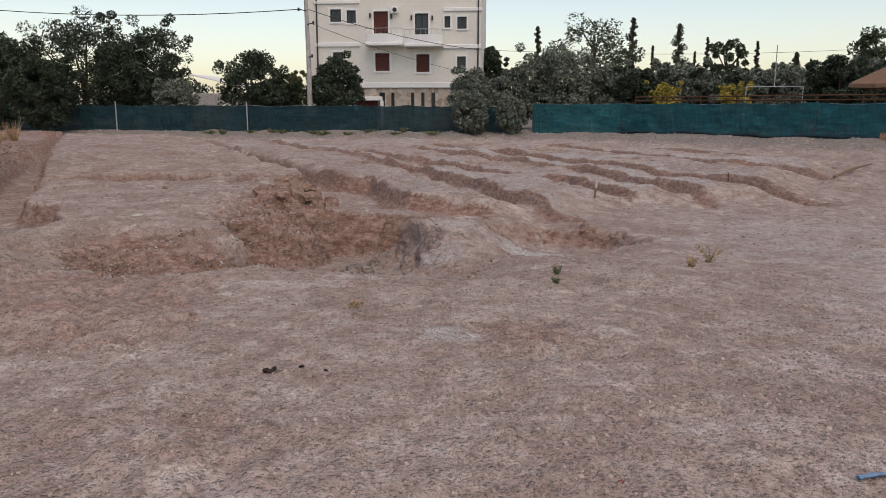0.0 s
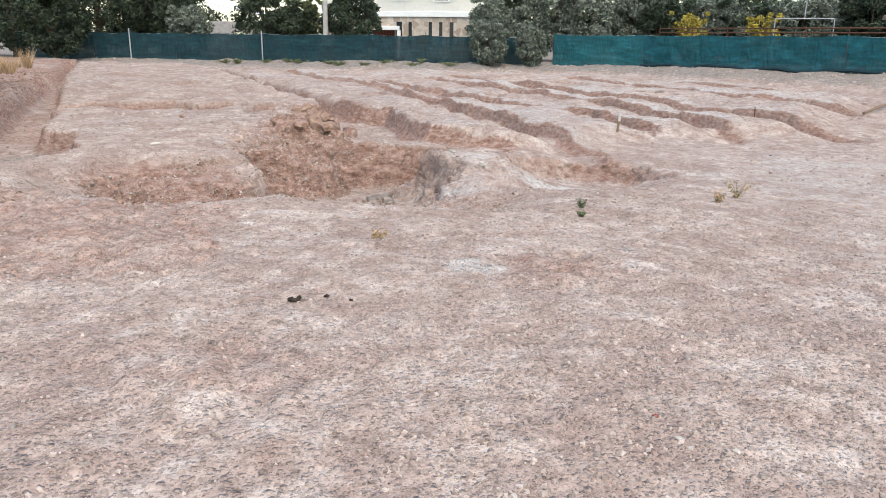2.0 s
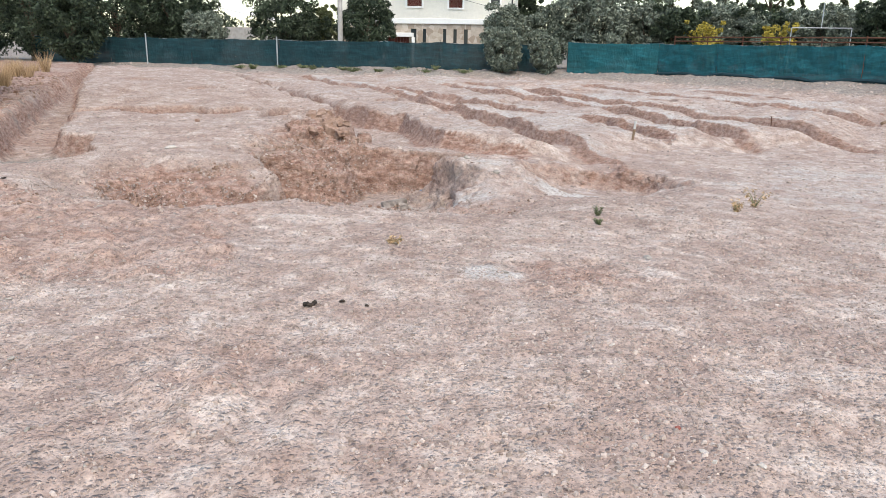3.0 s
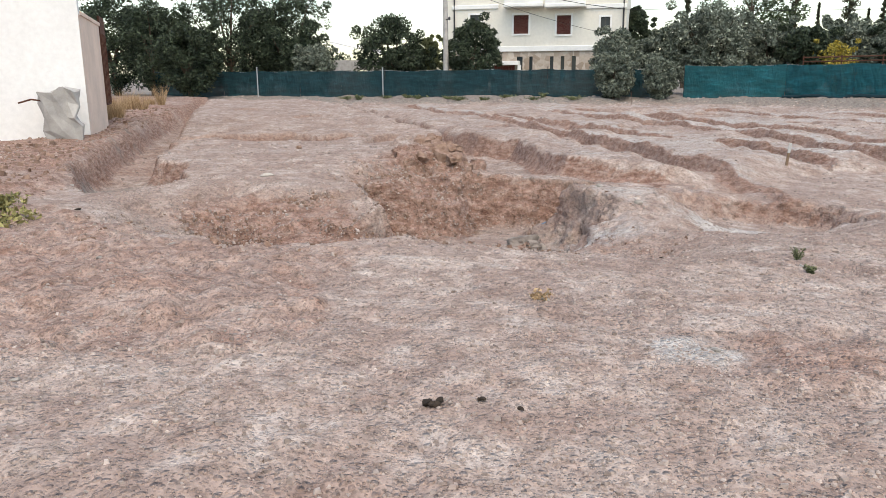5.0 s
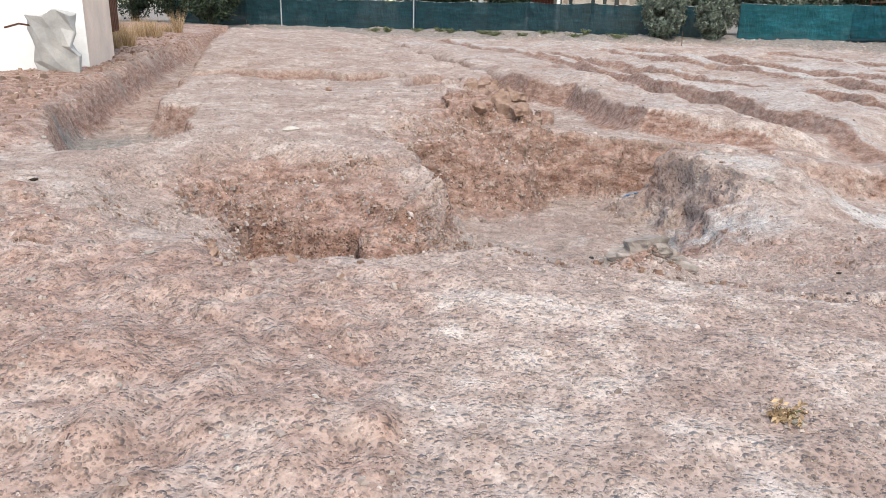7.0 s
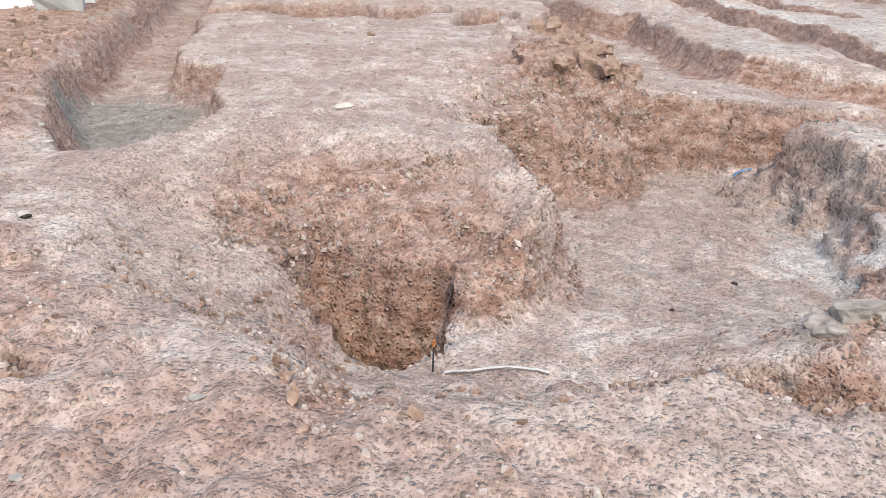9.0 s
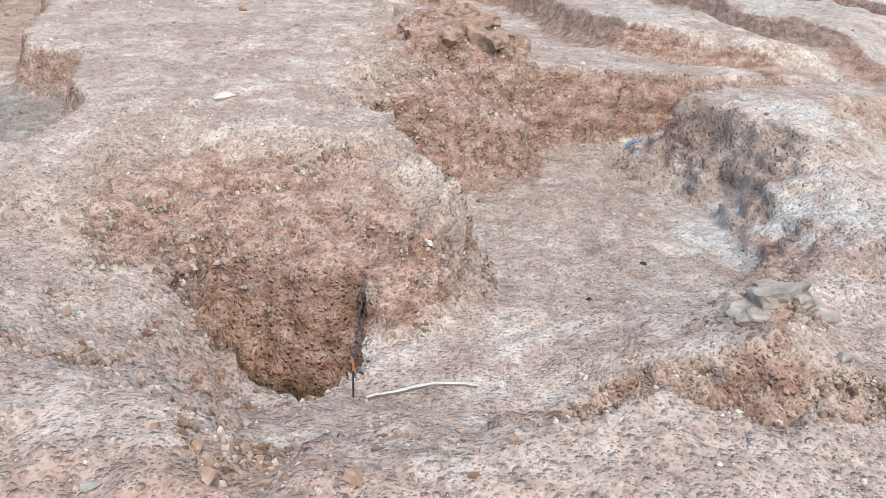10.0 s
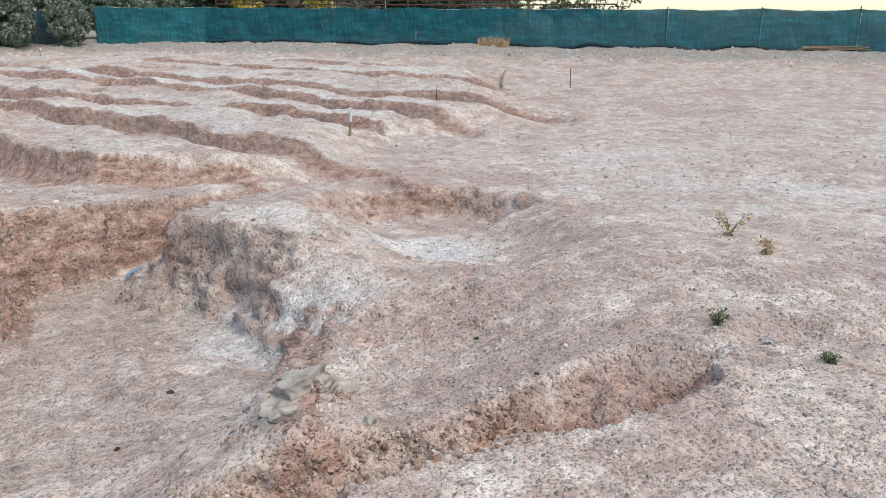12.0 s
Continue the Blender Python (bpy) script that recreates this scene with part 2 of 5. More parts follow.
def lattice(x, y, seed):
    """Smooth value noise in [-1, 1]."""
    xi, yi = np.floor(x).astype(np.int64), np.floor(y).astype(np.int64)
    fx, fy = x - xi, y - yi
    fx, fy = fx * fx * (3 - 2 * fx), fy * fy * (3 - 2 * fy)

    def h(i, j):
        n = (i * 374761393 + j * 668265263 + seed * 982451653) & 0xFFFFFFFF
        n = ((n ^ (n >> 13)) * 1274126177) & 0xFFFFFFFF
        return ((n ^ (n >> 16)) & 0xFFFF) / 32767.5 - 1

    return (h(xi, yi) * (1 - fx) + h(xi + 1, yi) * fx) * (1 - fy) + (h(xi, yi + 1) * (1 - fx) + h(xi + 1, yi + 1) * fx) * fy


def fbm(x, y, size, seed, octaves=4, gain=0.5):
    out, amp, total = 0.0, 1.0, 0.0
    for o in range(octaves):
        ca, sa = math.cos(o * 0.7), math.sin(o * 0.7)
        out = out + amp * lattice((x * ca - y * sa) / size * 2 ** o + 17 * o, (x * sa + y * ca) / size * 2 ** o, seed + o)
        total += amp
        amp *= gain
    return out / total


def to_line(x, y, pts):
    """Distance to a polyline, and how far along it (0 to 1)."""
    best, along = np.full(np.shape(x), 1e9), np.zeros(np.shape(x))
    n = len(pts) - 1
    for k in range(n):
        (ax, ay), (bx, by) = pts[k], pts[k + 1]
        dx, dy = bx - ax, by - ay
        u = np.clip(((x - ax) * dx + (y - ay) * dy) / (dx * dx + dy * dy), 0, 1)
        d = np.hypot(x - ax - u * dx, y - ay - u * dy)
        near = d < best
        best, along = np.where(near, d, best), np.where(near, (k + u) / n, along)
    return best, along


def to_area(x, y, pts):
    """Signed distance to a polygon, negative inside."""
    d, _ = to_line(x, y, [*pts, pts[0]])
    inside = np.zeros(np.shape(x), bool)
    for (ax, ay), (bx, by) in zip(pts, [*pts[1:], pts[0]]):
        cross = (ay > y) != (by > y)
        inside ^= cross & (x < (bx - ax) * (y - ay) / (by - ay + 1e-12) + ax)
    return np.where(inside, -d, d)


def bell(x, y, cx, cy, r):
    return np.exp(-((x - cx) ** 2 + (y - cy) ** 2) / (r * r))


FENCE_LINE = [(-40, 50.5), (2.5, 51.0), (8, 50), (20, 39), (33, 27.5), (48, 14)]
SITE = [*FENCE_LINE, (60, -60), (-40, -60)]
PIT = [(-2.95, 6.75), (-2.2, 6.95), (-1.65, 7.35), (-1.2, 7.35), (-1.05, 7.9), (-0.78, 8.5), (-0.75, 9.1), (-0.1, 9.6), (0.3, 10.2), (0.0, 11.0),
       (-0.3, 11.75), (-0.75, 12.4), (-0.2, 13.2), (0.4, 13.75), (1.4, 14.35), (1.35, 14.75), (0.3, 14.4), (-0.7, 13.85), (-1.5, 13.4), (-2.44, 12.95), (-2.42, 12.1),
       (-2.9, 11.92), (-3.35, 11.66), (-3.7, 11.3), (-3.2, 10.35), (-2.6, 9.6), (-2.75, 9.2), (-2.9, 8.8), (-3.9, 8.5), (-3.9, 7.9), (-3.5, 7.3), (-3.2, 6.95)]
SHAFT = [(-4.1, 8.6), (-3.85, 8.28), (-3.5, 8.02), (-3.1, 8.02), (-2.88, 8.15), (-2.9, 8.6), (-3.05, 8.95), (-4.05, 8.95)]
PLATEAU = [(-3.95, 11.2), (-3.6, 12.3), (-3.0, 13.6), (-3.5, 15.2), (-4.0, 16.5), (-4.2, 18.6), (-6.6, 22.6), (-10.4, 29.4), (-18, 42.5), (-26.5, 44.5), (-24.1, 40.2), (-17.3, 28.4), (-8.86, 14.67),
           (-7.42, 12.19), (-6.6, 11.9), (-5.65, 10.4), (-4.9, 10.2)]
TRENCH = [(-26.6, 44.5), (-17.3, 28.4), (-13.5, 22.3), (-8.86, 14.67), (-7.42, 12.19), (-6.6, 11.9), (-5.65, 10.4), (-5.5, 9.6), (-5.6, 9.0), (-6.0, 8.75), (-6.6, 9.4), (-8.4, 11.6), (-10.06, 14.4), (-14.5, 22.3),
          (-17.9, 28.4), (-27.2, 44.5)]
BASIN = [(-2.6, 12.6), (-3.2, 13.8), (-4.0, 16.5), (-4.2, 18.6), (-6.6, 22.6), (-10.4, 29.4), (-18, 42.5), (-16.8, 42.9), (-9.2, 29.9), (-5.4, 23.6),
         (-4.2, 21.9), (-3.0, 21.3), (-2.1, 18.4), (-1.2, 15.7), (0.8, 14.9), (0.5, 13.6), (-1, 13)]
FIELD = [(-1.2, 15.7), (-2.1, 18.4), (-3.0, 21.3), (-4.2, 21.9), (-5.4, 23.6), (-9.2, 29.9), (-17, 43), (-10, 46), (0, 45), (7, 42), (11, 36), (13, 29.5),
         (9.5, 23), (8.2, 19), (5.6, 18), (3.6, 17.6), (1.9, 14.9), (0.6, 15.1)]
FURROWS = [
    ([(2.0, 13.9), (1.0, 16.5), (-0.2, 19.5), (-1.9, 23.5), (-4.5, 29), (-9, 37)], 0.34, 0.32),
    ([(3.5, 18.0), (2.0, 21), (0.3, 23.5), (-2.6, 28), (-6, 34)], 0.38, 0.36),
    ([(5.5, 17.6), (4.3, 21.5), (2.6, 25.5), (-0.5, 31), (-4, 37)], 0.45, 0.38),
    ([(8.2, 18.4), (7.2, 20.7), (5.6, 23.5), (3.5, 28), (0, 34), (-3, 40)], 0.5, 0.36),
    ([(11, 24), (8.5, 28), (6, 33), (3, 39)], 0.5, 0.4),
    ([(14, 27.5), (11, 32), (8, 37)], 0.5, 0.4),
    ([(-7.2, 33), (-10.5, 38.5), (-13.5, 44)], 0.5, 0.4),
    ([(-5.8, 41), (-1, 38.5), (4, 41)], 0.5, 0.35),
]
HOLES = [(-9.3, 16.6, 0.9, 0.95, 0.45), (-8.1, 16.9, 1.1, 1.1, 0.55), (-6.5, 17.2, 0.6, 1.0, 0.5), (-5.1, 16.9, 0.5, 1.1, 0.55), (-10.4, 24.5, 0.9, 0.6, 0.3), (-14.5, 29.0, 1.3, 0.8, 0.3), (5.2, 28.5, 0.5, 0.3, 0.4), (-0.3, 26.5, 0.4, 0.5, 0.4),
         (-4.4, 25.6, 0.5, 0.45, 0.4), (0.4, 30.5, 0.4, 0.6, 0.45), (6.0, 31.0, 1.6, 0.7, 0.4), (9.6, 26.8, 0.8, 0.5, 0.4), (2.6, 33.5, 1.0, 0.7, 0.4)]
SIDE_TRENCH = [(-1.35, 7.72), (-0.6, 7.68), (0.2, 7.55), (0.62, 7.55)]


def cut(d, run):
    """A cut bank: nothing outside, full depth inside; steep below a crisp lip, flaring out at its foot."""
    return 1 - (1 - np.clip(-d / run, 0, 1)) ** 1.7


def right_of(x, y, pts):
    """True to the right of a polyline, as one goes along it."""
    best, out = np.full(np.shape(x), 1e9), np.zeros(np.shape(x), bool)
    for (ax, ay), (bx, by) in zip(pts, pts[1:]):
        dx, dy = bx - ax, by - ay
        u = np.clip(((x - ax) * dx + (y - ay) * dy) / (dx * dx + dy * dy), 0, 1)
        d = np.hypot(x - ax - u * dx, y - ay - u * dy)
        out = np.where(d < best, dx * (y - ay) - dy * (x - ax) < 0, out)
        best = np.minimum(d, best)
    return out


def foot_of_bank(y):
    return np.interp(y, [0, 4, 6, 8, 9.4, 11.6, 14.4, 22.3, 28.4, 46, 60], [-9, -7.0, -6.4, -6.2, -6.55, -8.4, -10.0, -14.5, -17.7, -27.4, -37])


def surface(x, y, fine=True):
    """Height of the ground, and how far each soil shows: red earth, grey clay, white chalk."""
    close = step(-6.6, -5.4, x) * (1 - step(13.5, 15.5, y))
    coarse = fbm(x, y, 1.1, 5, 2)
    wob = 0.24 * (coarse + close * (fbm(x, y, 1.1, 5) - coarse)) + 0.09 * close * fbm(x, y, 0.4, 9, 3, 0.5)
    near = 1 - step(20, 40, y)
    z = -0.58 * step(5.5, 18, y + 0.8 * x) + 0.05 * fbm(x, y, 3.0, 1) * step(0, 6, y)
    z0 = z.copy()
    red = 0.12 + 0.25 * fbm(x, y, 2.5, 21)
    grey, white = 0.05 * np.ones_like(x), 0.1 + 0.25 * fbm(x, y, 1.4, 33)
    # raised field between the furrows
    d = to_area(x, y, FIELD) + 2 * wob
    brink = 1 - step(0.3, 1.3, to_area(x, y, BASIN))
    top = (1 - step(-0.9, 0.5, d)) * (1 - brink) + (1 - step(-0.15, 0.35, d - wob)) * brink
    z += 0.32 * top * (1 + 0.35 * fbm(x, y, 2.2, 41))
    white += 0.3 * (1 - step(-1, 0.5, d))
    for pts, half, depth in FURROWS:
        d, u = to_line(x, y, pts)
        d = d + 1.0 * wob
        far = right_of(x, y, pts)
        k = np.where(far, 1 - step(half - 0.12, half + 0.1, d), 1 - step(0.05, 0.85, d))
        fade = step(0, 0.12, u) * (1 - 0.6 * step(0.7, 1, u))
        z -= 1.1 * depth * k * (0.45 + 0.55 * fade) * (0.8 + 0.5 * fbm(x, y, 1.7, 51))
        red += np.where(far, 0.8 * step(half - 0.22, half - 0.08, d) * (1 - step(half + 0.08, half + 0.2, d)), 0.15 * k) * (0.55 + 0.6 * fade)
        white -= 0.3 * k
        white += 0.12 * np.where(far, (1 - step(half + 0.2, half + 1.0, d)) * (1 - k), 0)
    # left plateau, its holes, the long trench and the basin
    d = to_area(x, y, PLATEAU) + 0.7 * wob
    k = 1 - step(-0.2, 0.25, d)
    z += k * (np.maximum(z, 0.03 + 0.07 * fbm(x, y, 2.4, 43)) - z)
    white += 0.12 * k
    d = to_area(x, y, BASIN) + 0.9 * wob
    k = cut(d, 0.4)
    red += 0.9 * step(0.02, 0.12, k) * (1 - step(0.85, 0.99, k)) * step(13.6, 14.6, y)
    z = np.where(k > 0, z + k * ((z0 - np.interp(y, [13, 16, 20, 26], [-0.06, 0.1, 0.22, 0.3])) - z), z)
    white += 0.15 * k
    for cx, cy, rx, ry, depth in HOLES:
        r = np.hypot((x - cx) / rx, (y - cy) / ry) + 1.1 * wob
        k = cut(r - 1, np.where(y > cy, 0.25, 0.7))
        z -= depth * k
        red += 1.0 * np.where(y > cy - 0.1 * ry, k * step(0.5, 0.75, r), 0.2 * k)
        white -= 0.3 * k
    # rock outcrop on the plateau's edge
    d, u = to_line(x, y, [(-2.75, 13.0), (-3.05, 14.0), (-3.45, 14.9), (-3.95, 15.9)])
    blocky = np.round(3 * (fbm(x, y, 0.5, 61, 2) + 0.5)) / 3
    crag = (1 - step(0.3, 0.62, d + 0.7 * fbm(x, y, 0.5, 63, 3))) * np.interp(u, [0, 0.3, 0.65, 1], [0.45, 1, 1, 0.45])
    z += crag * (0.24 + 0.3 * blocky)
    red += 0.5 * crag
    red += 0.55 * bell(x, y, -3.3, 13.7, 1.0)
    # the spoil bank and the trench at its foot
    s = (foot_of_bank(y) - x) * (0.85 + 0.5 * step(18, 25, y)) + 0.5 * wob
    high = np.interp(y, [1, 5, 8, 11, 13.5, 15.5, 19, 22, 26, 40], [0.15, 0.3, 0.42, 0.55, 0.72, 0.98, 1.7, 2.4, 2.6, 2.0])
    k = step(-0.05, 1.05, s)
    lumpy = 0.40 * fbm(x, y, 1.1, 71, 3, 0.55) + 0.6 * np.abs(fbm(x, y, 0.7, 73, 2)) + 0.3 * np.maximum(0, fbm(x, y, 0.35, 75, 2))
    z += k * (np.maximum(high - 0.12, z + 0.25 * high) - z) + (0.55 + 0.45 * np.minimum(high, 1.2)) * step(-0.1, 0.7, s) * (1 - 0.5 * step(3, 6, s)) * lumpy * near
    red += 0.85 * step(-0.3, 0.5, s) * (0.75 + 0.6 * fbm(x, y, 1.6, 77, 3))
    white -= 0.4 * k
    grey += 0.45 * bell(s, 0 * s, 0.2, 0, 0.5) * step(9, 10.5, y) * (1 - step(17, 24, y)) * step(-0.2, 0.3, fbm(x, y, 1.3, 79, 2))
    d = to_area(x, y, TRENCH) + 0.75 * wob
    k = cut(d, 0.24)
    z += k * (np.minimum(-0.46 - 0.06 * fbm(x, y, 1.2, 78), z) - z)
    red += 0.9 * bell(x, y, -5.9, 10.8, 1.3) * (4 * k * (1 - k)) + 0.55 * 4 * k * (1 - k)
    white -= 0.25 * k
    grey += 0.5 * k * bell(x, y, -7.4, 10.9, 1.4) + 0.2 * k
    red += 0.2 * k
    # shade at the trench's near end, painted into its floor
    trench_shade = 0.6 * k * bell(x, y, -6.0, 10.4, 0.7) * step(-0.5, -0.12, d)
    # crater with chalk in its bed
    r = np.hypot((x - 1.75) / 1.35, (y - 12.0) / np.where(y > 12, 1.7, 2.6)) + 0.7 * wob
    z -= 0.34 * (1 - step(np.where(y > 12, 0.72, 0.2), 1.05, r))
    red += 0.32 * (step(0.55, 0.9, r) - step(0.95, 1.2, r)) * step(11.6, 12.8, y)
    white += 1.1 * bell(x, y, 1.45, 11.5, 0.65)
    # the mound and the tongue of ground beside the pit
    z += 0.12 * bell(x, y, 0.2, 12.3, 0.9) * (1 + 0.5 * fbm(x, y, 0.5, 81, 4))
    z -= 0.34 * bell(x, y, -0.2, 9.3, 1.15) + 0.13 * bell(x, y, -0.6, 8.5, 0.6) + 0.12 * step(7.7, 7.95, y) * bell(x, y, -0.3, 8.2, 1.1)
    z -= 0.14 * bell(x, y, 0.9, 10.6, 0.95)
    grey += 0.2 * bell(x, y, -0.5, 9.2, 0.5)
    red += 0.15 * bell(x, y, 0.5, 9.3, 0.9)
    # the gully that falls from the plateau's edge to the pit
    drop, _ = to_line(x, y, [(-3.98, 11.0), (-3.75, 12.1), (-3.2, 13.2), (-2.6, 13.3)])
    gully = step(0.0, 0.95, drop + wob) * (1 - step(-0.1, 0.25, to_area(x, y, [(-3.98, 11.0), (-3.75, 12.1), (-3.2, 13.2), (-2.2, 13.3), (-2.2, 11.6), (-3.3, 10.9)])))
    z -= 0.30 * gully * (1 + 0.5 * fbm(x, y, 0.5, 83, 3))
    red += 0.75 * gully + 0.3 * bell(x, y, -3.2, 12.4, 0.8)
    white -= 0.4 * gully
    # the bowl above the shaft
    d = to_area(x, y, SHAFT)
    bowl = np.interp(d + 0.55 * wob, [0, 0.25, 0.6, 1.1, 1.7], [-0.50, -0.37, -0.22, -0.08, 0.05]) - 0.22 * bell(x, y, -3.3, 7.85, 0.5)
    inside = step(0.02, 0.2, z - bowl) * step(6.9, 7.6, y) * (1 - step(-2.9, -2.3, x))
    z = np.where(inside > 0, np.minimum(z, z + inside * (bowl - z)), z)
    red += 0.95 * (1 - step(0.5, 1.15, d + wob)) * step(8.3, 8.9, y) * (1 - step(-3.0, -2.4, x))
    white -= 0.5 * (1 - step(0.6, 1.2, d)) * step(8.3, 8.9, y)
    # the pit
    d = to_area(x, y, PIT) + 0.6 * wob
    soft = (0.2 + 0.3 * bell(x, y, -3.7, 7.6, 0.7) + 0.5 * bell(x, y, -2.4, 7.0, 0.55) + 1.5 * bell(x, y, 0.2, 10.5, 0.8) + 0.6 * bell(x, y, -0.1, 9.7, 0.6) + 0.1 + 0.3 * bell(x, y, -3.8, 8.2, 0.4))
    bed = np.interp(y, [6.7, 7.4, 7.9, 8.6, 10, 12.3, 14], [-0.16, -0.42, -0.60, -0.70, -0.86, -1.0, -1.0])
    bed = bed + 0.26 * bell(x, y, -0.9, 8.3, 0.75) + 0.32 * step(-0.6, 1.3, x) * step(12.6, 13.4, y) + 0.05 * fbm(x, y, 0.9, 91)
    k = cut(d, soft)
    z += k * (np.minimum(bed, z) - z)
    wall = np.clip(4 * k * (1 - k), 0, 1)
    # the nose of the plateau, a crest that runs down into the pit
    dn, un = to_line(x, y, [(-4.0, 11.15), (-3.55, 10.55), (-3.05, 9.9), (-2.48, 9.24)])
    nose = np.interp(un, [0, 0.33, 0.66, 1], [0.04, -0.08, -0.30, -0.66]) - 1.15 * np.maximum(0, dn + 0.9 * wob - 0.10) - 0.05 * np.abs(fbm(x, y, 0.3, 87, 2))
    z = np.maximum(z, nose)
    # the mound's steep shoulder over the pit
    dm, um = to_line(x, y, [(-0.62, 12.6), (-0.3, 12.1), (0.0, 11.6), (0.35, 10.5)])
    crust = np.interp(um, [0, 0.5, 0.75, 1], [-0.33, -0.36, -0.42, -0.58]) - 0.92 * np.maximum(0, dm + 1.6 * wob - 0.16) + 0.16 * fbm(x, y, 0.42, 89, 4, 0.6) - 0.04
    z = np.maximum(z, crust)
    grey += 0.2 * bell(x, y, -0.35, 12.15, 0.3) + 0.2 * bell(x, y, -0.1, 11.2, 0.3) + 0.2 * bell(x, y, 0.35, 10.6, 0.35)
    white += 0.3 * bell(x, y, 0.1, 12.2, 0.9)
    grey += 0.1 * bell(x, y, -0.3, 11.8, 0.6)
    white += 0.55 * bell(x, y, -0.75, 10.9, 0.6) + 0.45 * bell(x, y, -0.1, 10.3, 0.55) + 0.3 * bell(x, y, -2.45, 8.6, 0.4) + 0.25 * bell(x, y, -1.6, 9.9, 0.8)
    grey += 0.34 * step(0.85, 1.0, k) * step(8.4, 9.4, y) + 0.35 * bell(x, y, -2.3, 3.0, 1.3)
    red += 0.7 * wall * (0.45 + 0.55 * step(0.15, 0.6, k + 0.5 * fbm(x, y, 0.5, 93, 3))) - 0.15 * k + 0.45 * k * bell(x, y, -1.7, 8.4, 0.45)
    # the shaft
    d = to_area(x, y, SHAFT) + 0.4 * wob
    k = cut(d, 0.28)
    # shade of the shaft floor and hollows as soil colour, plus damp pit floor
    damp_shade = 0.8 * step(0.6, 1.0, k) + 0.5 * bell(x, y, -1.2, 11.75, 0.25) + 0.42 * bell(x, y, -2.1, 12.5, 0.4) + 0.15 * bell(x, y, -1.5, 12.6, 0.6) + trench_shade
    z = z + k * (np.minimum(-1.34 + 0.05 * fbm(x, y, 0.4, 95), z) - z)
    red += 0.7 * k
    grey += 0.4 * (1 - step(-0.5, -0.2, d)) * k
    # side trench and a shallow rut that runs on from it
    d, u = to_line(x, y, SIDE_TRENCH)
    back = y > np.interp(x, [-1.35, -0.6, 0.2, 0.62], [7.72, 7.68, 7.55, 7.55])
    k = cut(d + 0.4 * wob - np.where(back, 0.6, 0.28), np.where(back, 0.55, 0.18))
    z -= 0.5 * k * (1 - 0.4 * step(0.6, 1, u))
    red += 1.0 * k
    white -= 0.4 * k
    d, _ = to_line(x, y, [(0.6, 7.6), (1.5, 7.75), (2.3, 7.2), (3.6, 6.9), (6, 6.9)])
    z -= 0.05 * (1 - step(0.02, 0.22, d + wob))
    # red patch, chalk marks and trodden ground near the start
    red += 0.5 * (1 - step(-0.2, 0.1, to_area(x, y, [(-1.75, 6.95), (-1.78, 6.04), (-1.42, 5.34), (-1.44, 4.95), (-1.9, 4.5), (-2.4, 4.3), (-5, 3.6), (-6.5, 8.2), (-3.4, 6.9)]) + 1.2 * wob))
    red += 0.5 * bell(x, y, 1.05, 5.3, 0.5) + 0.35 * bell(x, y, -0.6, 3.3, 0.5)
    white += 0.8 * bell(x, y, 0.5, 5.25, 0.28) + 0.3 * bell(x, y, -0.9, 6.2, 0.5) + 0.35 * step(1.5, 5, x) * (1 - step(12, 20, y))
    # bank under the fences, level ground beyond
    side = to_area(x, y, SITE)
    rise = np.where(side > 0, 1.0, 1 - step(0.6, 6.5, -side + 5 * wob))
    z = z + rise * (0.02 - z) + 0.10 * rise * fbm(x, y, 1.1, 97, 4) * (side < 3)
    red -= 0.1 * rise
    grey += 0.9 * rise
    white -= 0.6 * rise
    z += 0.16 * bell(x, y, -0.85, 8.72, 0.32)
    # small relief
    rough = 0.4 + 0.6 * step(0.1, 0.5, red)
    z += rough * (0.065 * fbm(x, y, 0.6, 101, 4, 0.6) + (0.05 * fbm(x, y, 0.16, 105, 2) + 0.03 * np.abs(fbm(x, y, 0.3, 107, 2))) * close) * near + 0.16 * fbm(x, y, 1.2, 103, 4, 0.6) * step(13, 20, y) * (side < 2)
    return z, red, grey, white, damp_shade


def spaced(*runs):
    """Coordinates in runs of (start, end, spacing)."""
    return np.unique(np.concatenate([np.round(np.linspace(a, b, max(2, int(round((b - a) / h)) + 1)), 4) for a, b, h in runs]))


